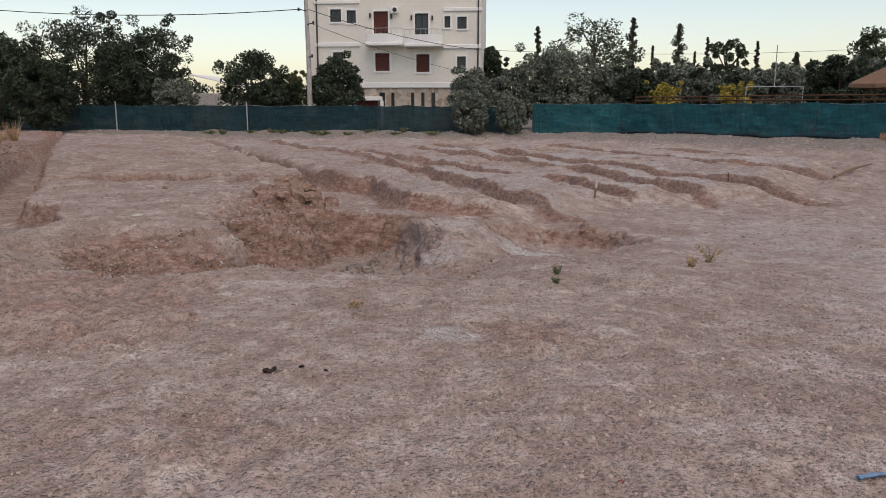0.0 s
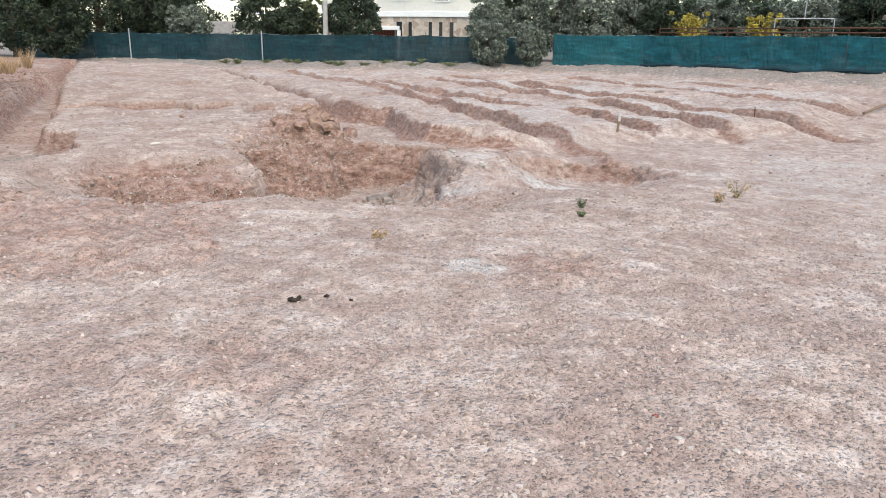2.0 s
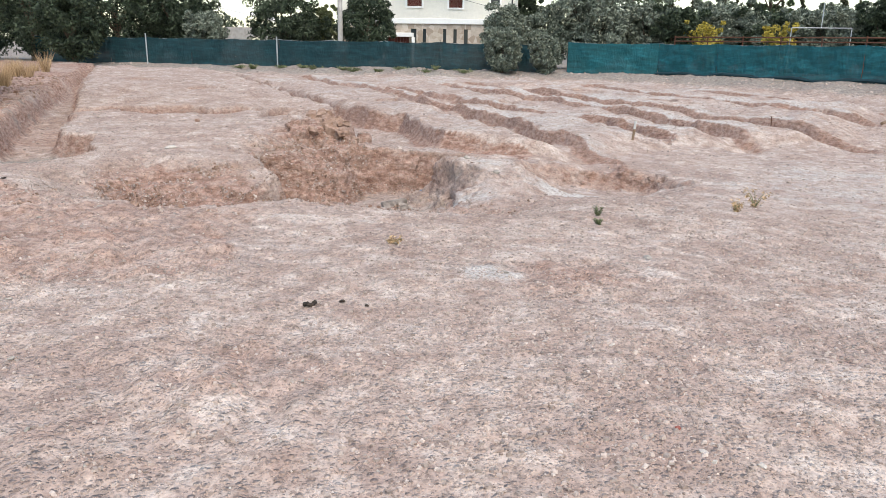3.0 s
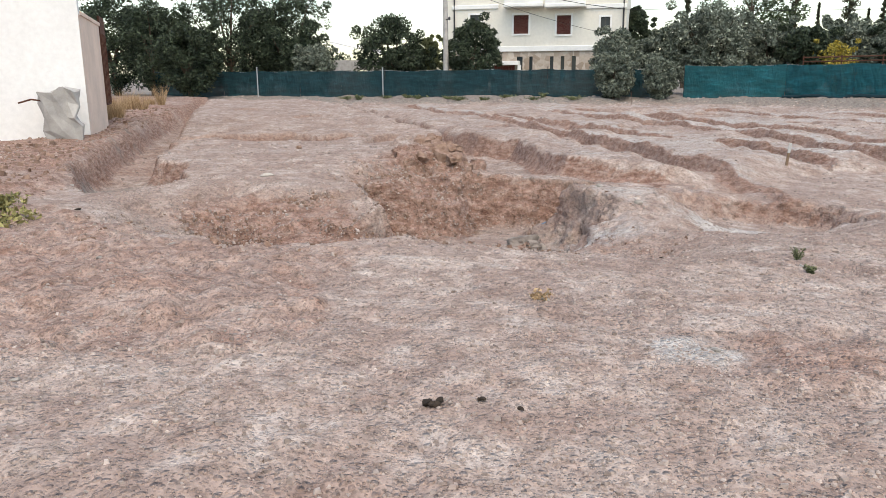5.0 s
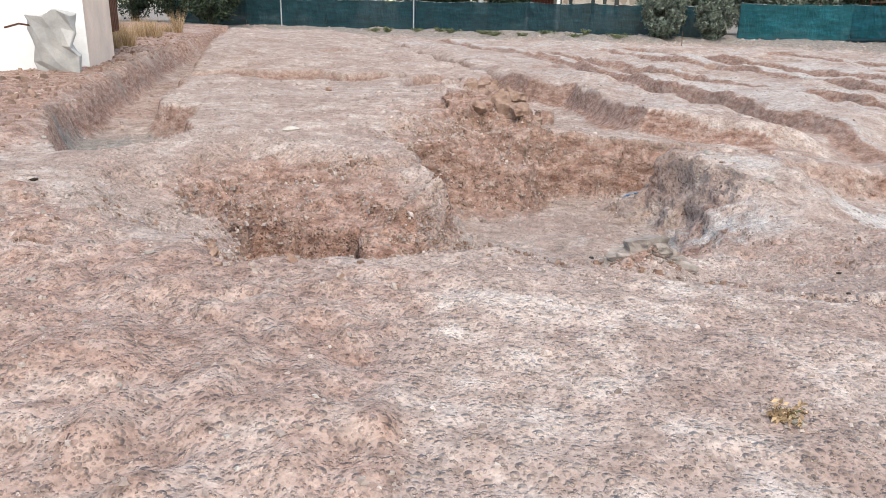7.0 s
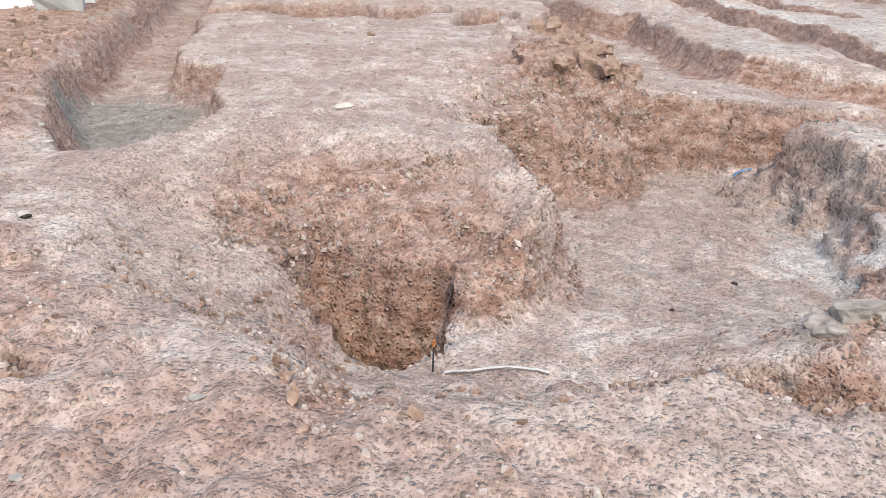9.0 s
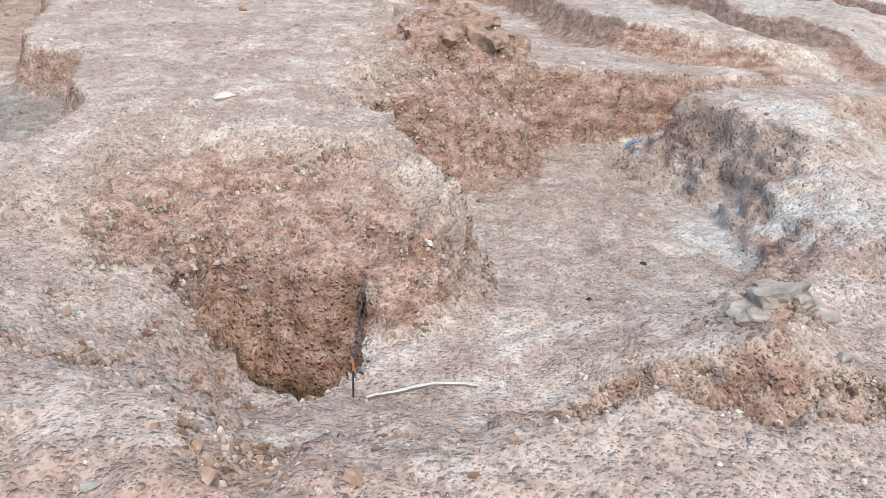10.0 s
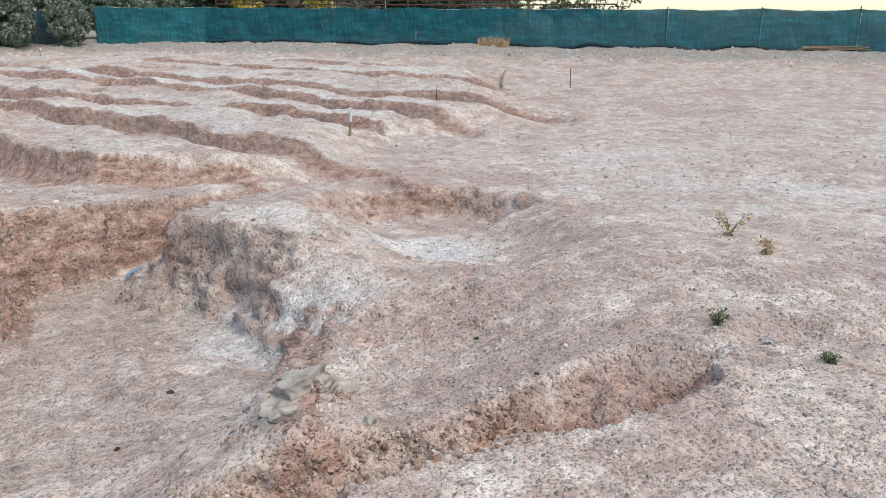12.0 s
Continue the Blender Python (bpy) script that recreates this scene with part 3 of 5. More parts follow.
def build_ground():
    xs = spaced((-3000, -300, 450), (-300, -45, 25), (-45, -14, 0.25), (-14, -7, 0.08), (-7, -5, 0.04), (-5, 1.8, 0.026), (1.8, 4, 0.04), (4, 12, 0.08), (12, 50, 0.25), (50, 300, 25), (300, 3000, 450))
    ys = spaced((-3000, -300, 450), (-300, -20, 20), (-20, 1.5, 0.4), (1.5, 3.5, 0.06), (3.5, 6.6, 0.04), (6.6, 13.8, 0.026), (13.8, 24, 0.06), (24, 53, 0.15), (53, 80, 2), (80, 300, 20), (300, 3500, 400))
    gx, gy = np.meshgrid(xs, ys)
    z, red, grey, white, damp_shade = surface(gx, gy)
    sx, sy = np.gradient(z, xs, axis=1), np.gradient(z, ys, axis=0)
    steep = step(0.35, 1.2, np.hypot(sx, sy)) * (1 - step(30, 45, gy))
    up = 1 / np.sqrt(1 + sx * sx + sy * sy)
    u, v = gx + 1.1 * z, gy * 0.35 + 1.9 * z
    crumb = steep * (0.3 + 0.7 * step(-5.6, -5.0, gx) * (1 - step(13.5, 15, gy))) * (0.10 * fbm(u, v, 0.36, 201, 4, 0.65) + 0.06 * fbm(u * 1.7, v * 1.7, 0.16, 205, 2))
    crumb *= 1 - 0.75 * bell(gx, gy, -0.1, 7.7, 1.0)
    gx, gy, z = gx - sx * up * crumb, gy - sy * up * crumb, z + up * crumb
    crest, _ = to_line(gx, gy, [(-4.0, 11.15), (-3.55, 10.55), (-3.05, 9.9), (-2.48, 9.24)])
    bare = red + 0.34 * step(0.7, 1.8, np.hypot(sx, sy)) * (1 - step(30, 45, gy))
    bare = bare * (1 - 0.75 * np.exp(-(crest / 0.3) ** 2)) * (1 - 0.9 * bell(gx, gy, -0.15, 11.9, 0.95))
    nx, ny = len(xs), len(ys)
    me = bpy.data.meshes.new("ground")
    me.vertices.add(nx * ny)
    me.vertices.foreach_set("co", np.stack([gx, gy, z], -1).astype(np.float32).ravel())
    i = (np.arange(ny - 1)[:, None] * nx + np.arange(nx - 1)[None]).ravel()
    quads = np.stack([i, i + 1, i + nx + 1, i + nx], -1).astype(np.int32)
    me.loops.add(quads.size)
    me.loops.foreach_set("vertex_index", quads.ravel())
    me.polygons.add(len(quads))
    me.polygons.foreach_set("loop_start", np.arange(0, quads.size, 4, dtype=np.int32))
    me.polygons.foreach_set("use_smooth", np.ones(len(quads), bool))
    for name, v in (("red", np.minimum(bare, 0.85)),  ("grey", grey), ("damp_shade", damp_shade), ("white", white - 0.4 * steep * (1 - bell(gx, gy, 0.0, 11.9, 1.0)))):
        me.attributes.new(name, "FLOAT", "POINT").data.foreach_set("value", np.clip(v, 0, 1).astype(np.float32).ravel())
    me.update(calc_edges=True)
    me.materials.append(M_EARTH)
    ob = new("ground", me)
    return tagged(ob, "pale reddish bare earth dug into trenches and pits", "ground", kind="structure")


def height(x, y):
    return float(surface(np.array([float(x)]), np.array([float(y)]))[0][0])


ground = build_ground()


# ---- plants ----
def leaf_mesh(name, clumps, per, leaf, seed, flat=0.0, droop=0.0):
    """Leaves as small folded blades scattered in clumps of (x, y, z, radius)."""
    rng = np.random.default_rng(seed)
    c = np.repeat(np.array(clumps, float), per, 0)
    n = len(c)
    d = rng.normal(size=(n, 3))
    d /= np.linalg.norm(d, axis=1)[:, None]
    p = c[:, :3] + d * (c[:, 3] * rng.uniform(0.45, 1.08, n) ** 0.6)[:, None] * np.array([1, 1, 0.85])
    a = rng.normal(size=(n, 3)) + d * 0.6
    a[:, 2] = a[:, 2] * (1 - flat) - droop
    a /= np.linalg.norm(a, axis=1)[:, None]
    b = np.cross(a, rng.normal(size=(n, 3)))
    b /= np.linalg.norm(b, axis=1)[:, None]
    size = leaf * rng.uniform(0.55, 1.4, n)[:, None]
    a, b = a * size, b * size * 0.38
    v = np.stack([p - a, p + b, p + a, p - b], 1).reshape(-1, 3)
    me = bpy.data.meshes.new(name)
    me.from_pydata(v.tolist(), [], np.arange(4 * n).reshape(-1, 4).tolist())
    me.update()
    return me


def crown_clumps(rng, w, z0, z1, n, shape=1.0):
    """Clumps filling an uneven crown, w wide, from z0 to z1."""
    out = []
    for _ in range(n):
        u = rng.uniform(0, 1)
        r = w / 2 * math.sqrt(max(0.05, 1 - (2 * u - 1) ** 2)) ** shape
        ang, q = rng.uniform(0, math.tau), math.sqrt(rng.uniform(0.15, 1.0))
        r *= 1 + 0.45 * noise.noise(Vector((math.cos(ang) * 1.3, math.sin(ang) * 1.3, u * 3.5 + w)))
        out.append((r * q * math.cos(ang) * 0.9, r * q * math.sin(ang) * 0.9, z0 + (z1 - z0) * (0.08 + 0.84 * u) + rng.uniform(-0.2, 0.2), w * rng.uniform(0.07, 0.14)))
    return out


def put_crown(me, mat, parent, label=""):
    me.materials.append(mat)
    ob = new("crown", me)
    ob.parent = parent
    if label:
        ob["label"] = label
    return ob


def broadleaf(x, y, w, h, seed, mat, label, category="tree", leaf=0.125, clumps=95, per=115, low=0.03, group="trees behind the fence", name="olive_tree"):
    rng = random.Random(seed)
    root = thing(name, label, category, pose(x, y, height(x, y) - 0.05, 0, 0, rng.uniform(0, 360)), group)
    bm = bmesh.new()
    fork = h * rng.uniform(0.2, 0.3)
    lean = rng.uniform(-0.2, 0.2)
    tube(bm, [(0, 0, -0.1), (lean * 0.3, 0.05, fork * 0.5), (lean, 0, fork)], [0.05 * h ** 0.9, 0.04 * h ** 0.9, 0.032 * h ** 0.9], 8)
    tips = []
    for k in range(6):
        a = k * math.tau / 6 + rng.uniform(-0.4, 0.4)
        r, top = w * rng.uniform(0.16, 0.34), h * rng.uniform(0.55, 0.86)
        tube(bm, [(lean, 0, fork * 0.92), (lean + r * 0.45 * math.cos(a), r * 0.45 * math.sin(a), (fork + top) * 0.48), (lean + r * math.cos(a), r * math.sin(a), top)], [0.022 * h ** 0.9, 0.014 * h ** 0.9, 0.004 * h], 6)
        tips.append((r * math.cos(a), r * math.sin(a), top, w * 0.12))
    part("trunk", bm, M_BARK, root)
    cl = crown_clumps(rng, w, h * low, h * 0.97, clumps) + tips
    # a few sprays that stand out of the outline
    cl += [(w * 0.46 * math.cos(a), w * 0.46 * math.sin(a), h * rng.uniform(0.3, 1.0), w * rng.uniform(0.05, 0.09)) for a in (rng.uniform(0, math.tau) for _ in range(22))]
    put_crown(leaf_mesh("crown", cl, per, leaf, seed), mat, root)
    return root


def cypress(x, y, w, h, seed, bare=0.0):
    rng = random.Random(seed)
    root = thing("cypress_tree", "thin dark cypress with ragged sparse branches" if bare else "narrow dark green cypress tree", "tree", pose(x, y, height(x, y) - 0.05), "far cypresses")
    bm = bmesh.new()
    tube(bm, [(0, 0, -0.1), (0.05, 0, h * 0.5), (0, 0, h)], [0.02 * h, 0.013 * h, 0.012], 7)
    cl = []
    for k in range(60):
        u = k / 59
        z = h * (0.12 + 0.86 * u)
        r = w / 2 * (1 - u) ** (0.55 if not bare else 0.8) * rng.uniform(0.4, 1.1)
        a = rng.uniform(0, math.tau)
        cl.append((r * 0.6 * math.cos(a), r * 0.6 * math.sin(a), z, w * (0.07 + 0.14 * (1 - u)) * (0.75 if bare else 1)))
        if bare and k % 2 == 0:
            tube(bm, [(0, 0, z - 0.1), (r * 1.3 * math.cos(a), r * 1.3 * math.sin(a), z + r * 0.35)], [0.05, 0.015], 5)
            cl.append((r * 1.25 * math.cos(a), r * 1.25 * math.sin(a), z + r * 0.32, w * 0.1))
    part("trunk", bm, M_BARK, root)
    put_crown(leaf_mesh("crown", cl, 45, 0.13, seed, droop=-0.5), M_CYPRESS, root)
    return root


def pine(x, y, w, h, seed):
    rng = random.Random(seed)
    root = thing("pine_tree", "broad dark green pine with a flat layered crown", "tree", pose(x, y, height(x, y) - 0.05), "far pines")
    bm = bmesh.new()
    tube(bm, [(0, 0, -0.1), (0.2, 0, h * 0.4), (0, 0.1, h * 0.85)], [0.03 * h, 0.024 * h, 0.05], 8)
    cl = []
    for k in range(30):
        a, q = rng.uniform(0, math.tau), math.sqrt(rng.uniform(0.05, 1))
        z = h * rng.uniform(0.5, 0.95)
        r = w / 2 * q * (1.05 - abs(z / h - 0.68))
        p = (r * math.cos(a), r * math.sin(a), z)
        if k % 3 == 0:
            tube(bm, [(0.1, 0.05, z * 0.72), (p[0] * 0.6, p[1] * 0.6, z * 0.9), p], [0.09, 0.06, 0.02], 5)
        cl.append((*p, w * rng.uniform(0.09, 0.15)))
    part("trunk", bm, M_BARK, root)
    put_crown(leaf_mesh("crown", cl, 150, 0.17, seed, flat=0.3), M_PINE, root)
    return root


OLIVE = "grey-green olive tree with a dense uneven crown"
for x, y, w, h, seed, mat, label in (
    (-34.34, 50, 5.99, 7.04, 1, M_OLIVE_DARK, "dark olive tree behind the spoil bank"),
    (-29.78, 47.5, 4.3, 4.9, 2, M_OLIVE_DARK, "bushy dark green olive beside the net fence"),
    (-32.13, 57, 8.56, 8.77, 3, M_OLIVE_DARK, "large dark olive tree with sky between its branches"),
    (-27.47, 58, 6.83, 8.38, 4, M_OLIVE_DARK, "large dark olive tree with sky between its branches"),
    (-30.9, 60, 5.67, 7.32, 28, M_OLIVE_DARK, "large dark olive tree with sky between its branches"),
    (-23.53, 54, 3.38, 3.76, 5, M_OLIVE, OLIVE),
    (-18.71, 57, 5.52, 5.97, 6, M_OLIVE_DARK, "dark green tree with a rounded crown behind the fence"),
    (-16.57, 60, 2.31, 4.52, 7, M_WEED, "small yellow-green tree behind the utility pole"),
    (-11.64, 54, 4.06, 5.37, 8, M_OLIVE_DARK, "dense dark olive tree before the apartment house"),
    (-1.75, 49.5, 2.3, 2.9, 9, M_OLIVE, "low grey-green olive shrub growing through the fence"),
    (0.95, 49.4, 1.9, 2.5, 10, M_OLIVE, "low grey-green olive shrub growing through the fence"),
    (4.23, 58, 5.86, 6.33, 11, M_OLIVE, "tall silvery olive tree behind the teal fence"),
    (8.18, 61, 3.86, 5.19, 12, M_OLIVE, OLIVE),
    (11.15, 62, 4.13, 4.95, 13, M_OLIVE, OLIVE),
    (14.51, 63, 4.41, 5.36, 14, M_OLIVE, OLIVE),
    (16.32, 60, 3.75, 4.64, 15, M_OLIVE_DARK, OLIVE),
    (19.74, 61, 3.12, 4.86, 16, M_OLIVE, OLIVE),
    (21.76, 60, 4.15, 4.88, 17, M_OLIVE, OLIVE),
    (24.72, 58, 4.41, 5.76, 19, M_OLIVE_DARK, OLIVE),
    (27.07, 57, 4.11, 4.93, 20, M_OLIVE_DARK, OLIVE),
    (-0.78, 68, 3.07, 7.54, 29, M_OLIVE_DARK, "dark tree beside the apartment house"),
    (-39.07, 52, 6.68, 7.91, 27, M_OLIVE_DARK, "dark olive tree behind the spoil bank"),
    (-1.87, 56, 3.81, 4.66, 61, M_OLIVE, OLIVE),
    (1.08, 58, 3.49, 4.76, 62, M_OLIVE, OLIVE),
    (4.6, 59, 4.85, 5.59, 63, M_OLIVE, OLIVE),
    (8.42, 60, 4.01, 5.1, 64, M_OLIVE, OLIVE),
    (10.49, 58, 3.87, 4.63, 65, M_OLIVE_DARK, OLIVE),
    (13.42, 61, 4.05, 5.13, 66, M_OLIVE, OLIVE),
    (15.59, 60, 3.97, 4.49, 67, M_OLIVE, OLIVE),
    (18.51, 62, 4.09, 4.44, 68, M_OLIVE_DARK, OLIVE),
    (20.28, 60, 3.94, 4.69, 69, M_OLIVE, OLIVE),
    (22.97, 61, 3.99, 5.08, 70, M_OLIVE, OLIVE),
    (24.91, 60, 3.92, 5.19, 71, M_OLIVE_DARK, OLIVE),
    (26.53, 58, 4.19, 5.39, 72, M_OLIVE, OLIVE),
    (28.93, 58, 4.17, 5.58, 73, M_OLIVE_DARK, OLIVE),
    (30.97, 57, 4.08, 5.3, 74, M_OLIVE, OLIVE),
    (-35.79, 53, 4.65, 6.48, 75, M_OLIVE_DARK, OLIVE),
    (-34.57, 56, 4.0, 5.18, 76, M_OLIVE_DARK, OLIVE),
    (-25.35, 56, 3.95, 4.69, 77, M_OLIVE_DARK, OLIVE),
    (-17.3, 59, 3.19, 4.13, 78, M_OLIVE_DARK, OLIVE),
):
    broadleaf(x, y, w, h, seed, mat, label)
for x, y, w, h, seed in ((11.79, 56, 2.57, 3.47, 21), (16.17, 54, 2.18, 3.39, 22)):
    broadleaf(x, y, w, h, seed, M_YELLOW, "autumn-yellow shrub behind the teal fence", "shrub", 0.1, 26, 70, 0.1, "yellow shrubs", "shrub")
for x, y, w, h, seed in ((9.68, 84, 9.38, 11.04, 31), (24.62, 88, 4.0, 9.28, 32), (34.86, 74, 5.87, 9.02, 33)):
    pine(x, y, w, h, seed)
for x, y, w, h, seed, bare in ((3.71, 86, 2.19, 10.55, 41, 1), (14.04, 86, 2.93, 11.35, 42, 1), (16.58, 88, 0.91, 8.56, 43, 0), (19.38, 88, 4.03, 10.88, 44, 1), (21.68, 90, 0.93, 8.02, 45, 0), (22.48, 88, 1.29, 9.42, 46, 0), (26.44, 90, 0.92, 8.65, 47, 0), (27.88, 88, 1.42, 8.99, 48, 0), (32.1, 88, 2.18, 7.75, 49, 1), (34.45, 90, 0.79, 7.15, 50, 0), (35.18, 88, 0.77, 6.26, 51, 0)):
    cypress(x, y, w, h, seed, bare)


def far_woods():
    """A belt of distant trees beyond the gardens, too far off to tell apart."""
    rng = random.Random(77)
    cl = []
    for k in range(420):
        x = -75 + 150 * rng.random()
        y = 100 + 16 * rng.random() - 0.25 * max(0, x - 15)
        top = 4.2 + 1.6 * noise.noise(Vector((x * 0.12, 3, 0))) + rng.uniform(-0.6, 0.6)
        cl.append((x, y, rng.uniform(0.5, top), rng.uniform(0.7, 1.3)))
    me = leaf_mesh("far_woods", cl, 60, 0.3, 78)
    me.materials.append(M_OLIVE_DARK)
    tagged(new("far_woods", me), "belt of dark distant trees beyond the gardens", "trees", kind="stuff")


far_woods()

# ---- net fences ----
def net_panel(a, b, z_top, mat, seed, lift=(0.0, 0.0), lean=0.0):
    """One stretch of shade net between two posts: slack, creased, with uneven edges."""
    rng = random.Random(seed)
    n = max(4, int((Vector(b) - Vector(a)).length / 0.28))
    bm = bmesh.new()
    rows = []
    d = (Vector(b) - Vector(a)).normalized()
    side = Vector((-d.y, d.x, 0))
    off = Vector((rng.uniform(0, 50), rng.uniform(0, 50), 0))
    for i in range(n + 1):
        u = i / n
        p = Vector(a).lerp(Vector(b), u)
        foot = height(p.x, p.y) - 0.06 + lift[0] * (1 - u) + lift[1] * u + 0.08 * math.sin(u * math.pi) * rng.uniform(0.2, 1)
        top = foot * 0.2 + z_top - 0.10 * math.sin(u * math.pi) * rng.uniform(0.7, 1.0) + 0.03 * noise.noise(Vector((u * 9, seed, 0)))
        row = []
        for k in range(8):
            v = k / 7
            wave = 0.10 * noise.noise(p * 0.9 + off + Vector((0, 0, v * 1.4))) + 0.09 * noise.noise(p * 2.6 + off + Vector((0, 0, v * 4)))
            row.append(bm.verts.new(Vector((p.x, p.y, foot + (top - foot) * v)) + side * (wave + lean * math.sin(v * math.pi))))
        rows.append(row)
    for r, s in zip(rows, rows[1:]):
        for k in range(7):
            bm.faces.new((r[k], s[k], s[k + 1], r[k + 1])).smooth = True
    return bm


def net_fence(name, label, stops, z_top, mat, post_mat, spacing, seed, light=()):
    root = thing(name, label, "fence", pose(0, 0, 0))
    posts = []
    for (ax, ay), (bx, by) in zip(stops, stops[1:]):
        n = max(1, round(math.hypot(bx - ax, by - ay) / spacing))
        posts += [(ax + (bx - ax) * k / n, ay + (by - ay) * k / n) for k in range(n)]
    posts.append(stops[-1])
    for k, (x, y) in enumerate(posts):
        bm = bmesh.new()
        z = height(x, y)
        top = z_top + 0.07 + 0.05 * math.sin(k * 2.3)
        tube(bm, [(x, y + 0.07, z - 0.15), (x + 0.02 * math.sin(k), y + 0.07, top)], 0.026, 8)
        tube(bm, [(x + 0.02 * math.sin(k), y + 0.07, top), (x + 0.02 * math.sin(k), y + 0.07, top + 0.02)], 0.034, 8)
        part("post", bm, post_mat, root)
    for k, (a, b) in enumerate(zip(posts, posts[1:])):
        part("net_panel", net_panel((*a, 0), (*b, 0), z_top, mat, seed + k, (0.05 * math.sin(k * 1.7), 0.05 * math.sin(k * 1.7 + 1.7))), mat, root)
        bm = bmesh.new()
        sag = [(a[0] + (b[0] - a[0]) * u, a[1] + (b[1] - a[1]) * u + 0.03, z_top - 0.02 - 0.08 * math.sin(u * math.pi)) for u in (0, 0.2, 0.4, 0.6, 0.8, 1)]
        tube(bm, sag, 0.008, 5)
        part("tension_wire", bm, M_POST, root)
    return root


net_fence("net_fence", "green shade-net fence, darkened as by tree shade, on slim steel posts", [(-34, 49.6), (-26, 50.0), (-17, 50.9), (-6, 51.0), (1.6, 51.0)], 1.78, M_NET_SHADED, M_FRAME, 3.2, 100)
right_fence = net_fence("net_fence", "teal shade-net fence creased and sagging between posts", [(2.4, 50.9), (8, 50), (14.0, 44.5), (20, 39), (33, 27.5), (48, 14)], 1.92, M_NET, M_FRAME, 4.1, 200)
for (x, y) in ((-25.9, 49.7), (-17.0, 50.5)):
    p = thing("fence_post", "light galvanised steel post before the dark net", "post", pose(x, y, height(x, y)), "light posts")
    bm = bmesh.new()
    tube(bm, [(0, 0, -0.15), (0, 0, 1.95)], 0.045, 10)
    part("tube", bm, M_POST, p)
    bm = bmesh.new()
    tube(bm, [(0, 0, 1.95), (0, 0, 1.99)], 0.055, 10)
    part("cap", bm, M_POST, p)
# rolled surplus of net along the foot of the teal fence
hem = bmesh.new()
pts = []
for k in range(60):
    u = k / 59
    x, y = 8 + 25 * u, 50 - 22.5 * u
    pts.append((x - 0.12, y - 0.14, height(x, y) + 0.08 + 0.05 * math.sin(k * 0.9)))
tube(hem, pts, [0.07 + 0.04 * math.sin(k * 1.3) ** 2 for k in range(60)], 7)
part("rolled_hem", hem, M_HEM, right_fence, "dark rolled surplus net")

# pipe rails behind the teal fence
rail = thing("pipe_rail", "grey steel pipe rails on posts behind the net fence", "railing", pose(0, 0, 0))
for z in (2.1, 2.35):
    bm = bmesh.new()
    tube(bm, [(9.5, 53.6, z), (22, 42.2, z), (27, 37.5, z + 0.05)], 0.04, 6)
    part("pipe", bm, M_RUST, rail)
for u in np.linspace(0, 1, 8):
    x, y = 9.5 + 12.5 * u, 53.6 - 11.4 * u
    bm = bmesh.new()
    tube(bm, [(x, y, -0.1), (x, y, 2.45)], 0.04, 6)
    part("post", bm, M_RUST, rail)
gate = thing("steel_frame", "tall light steel frame standing behind the shrubs", "frame", pose(0, 0, 0))
for a, b in (((16.2, 51.5, -0.1), (16.2, 51.5, 3.0)), ((19.6, 51.0, -0.1), (19.6, 51.0, 3.0)), ((16.2, 51.5, 3.0), (19.6, 51.0, 3.0)), ((17.9, 51.3, 3.0), (17.9, 51.3, 5.6))):
    bm = bmesh.new()
    tube(bm, [a, b], 0.03, 6)
    part("bar", bm, M_POST, gate)

# canvas shelter on the right
shelter = thing("canvas_shelter", "brown canvas shelter roof on wooden posts", "shelter", pose(23.8, 45.2, 0))
bm = bmesh.new()
apex = bm.verts.new((0.3, 0, 5.0))
ring = [bm.verts.new((3.3 * math.cos(a) * 1.1, 3.3 * math.sin(a), 3.0 + 0.06 * math.sin(3 * a))) for a in (k * math.tau / 12 for k in range(12))]
low = [bm.verts.new((v.co.x * 1.01, v.co.y * 1.01, v.co.z - 0.22)) for v in ring]
for k in range(12):
    bm.faces.new((apex, ring[k], ring[(k + 1) % 12]))
    bm.faces.new((ring[k], low[k], low[(k + 1) % 12], ring[(k + 1) % 12]))
part("canopy", bm, M_ROOF, shelter)
for k in range(4):
    bm = bmesh.new()
    a = k * math.tau / 4 + 0.6
    tube(bm, [(2.5 * math.cos(a), 2.5 * math.sin(a), -0.2), (2.5 * math.cos(a), 2.5 * math.sin(a), 3.2)], 0.07, 8)
    part("post", bm, M_WOOD, shelter)


# ---- apartment house ----
def wall_with_openings(bm, x0, x1, z0, z1, y0, y1, openings):
    """A wall slab in cells, with rectangular openings left through it."""
    xs = sorted({x0, x1, *(v for o in openings for v in o[:2])})
    zs = sorted({z0, z1, *(v for o in openings for v in o[2:])})
    for xa, xb in zip(xs, xs[1:]):
        for za, zb in zip(zs, zs[1:]):
            mx, mz = (xa + xb) / 2, (za + zb) / 2
            if not any(o[0] < mx < o[1] and o[2] < mz < o[3] for o in openings):
                box(bm, xa, xb, y0, y1, za, zb)
    return bm


def fx(px):
    return (px - 543) * 0.0459


def fz(py):
    return 3.45 + (150 - py) * 0.0459


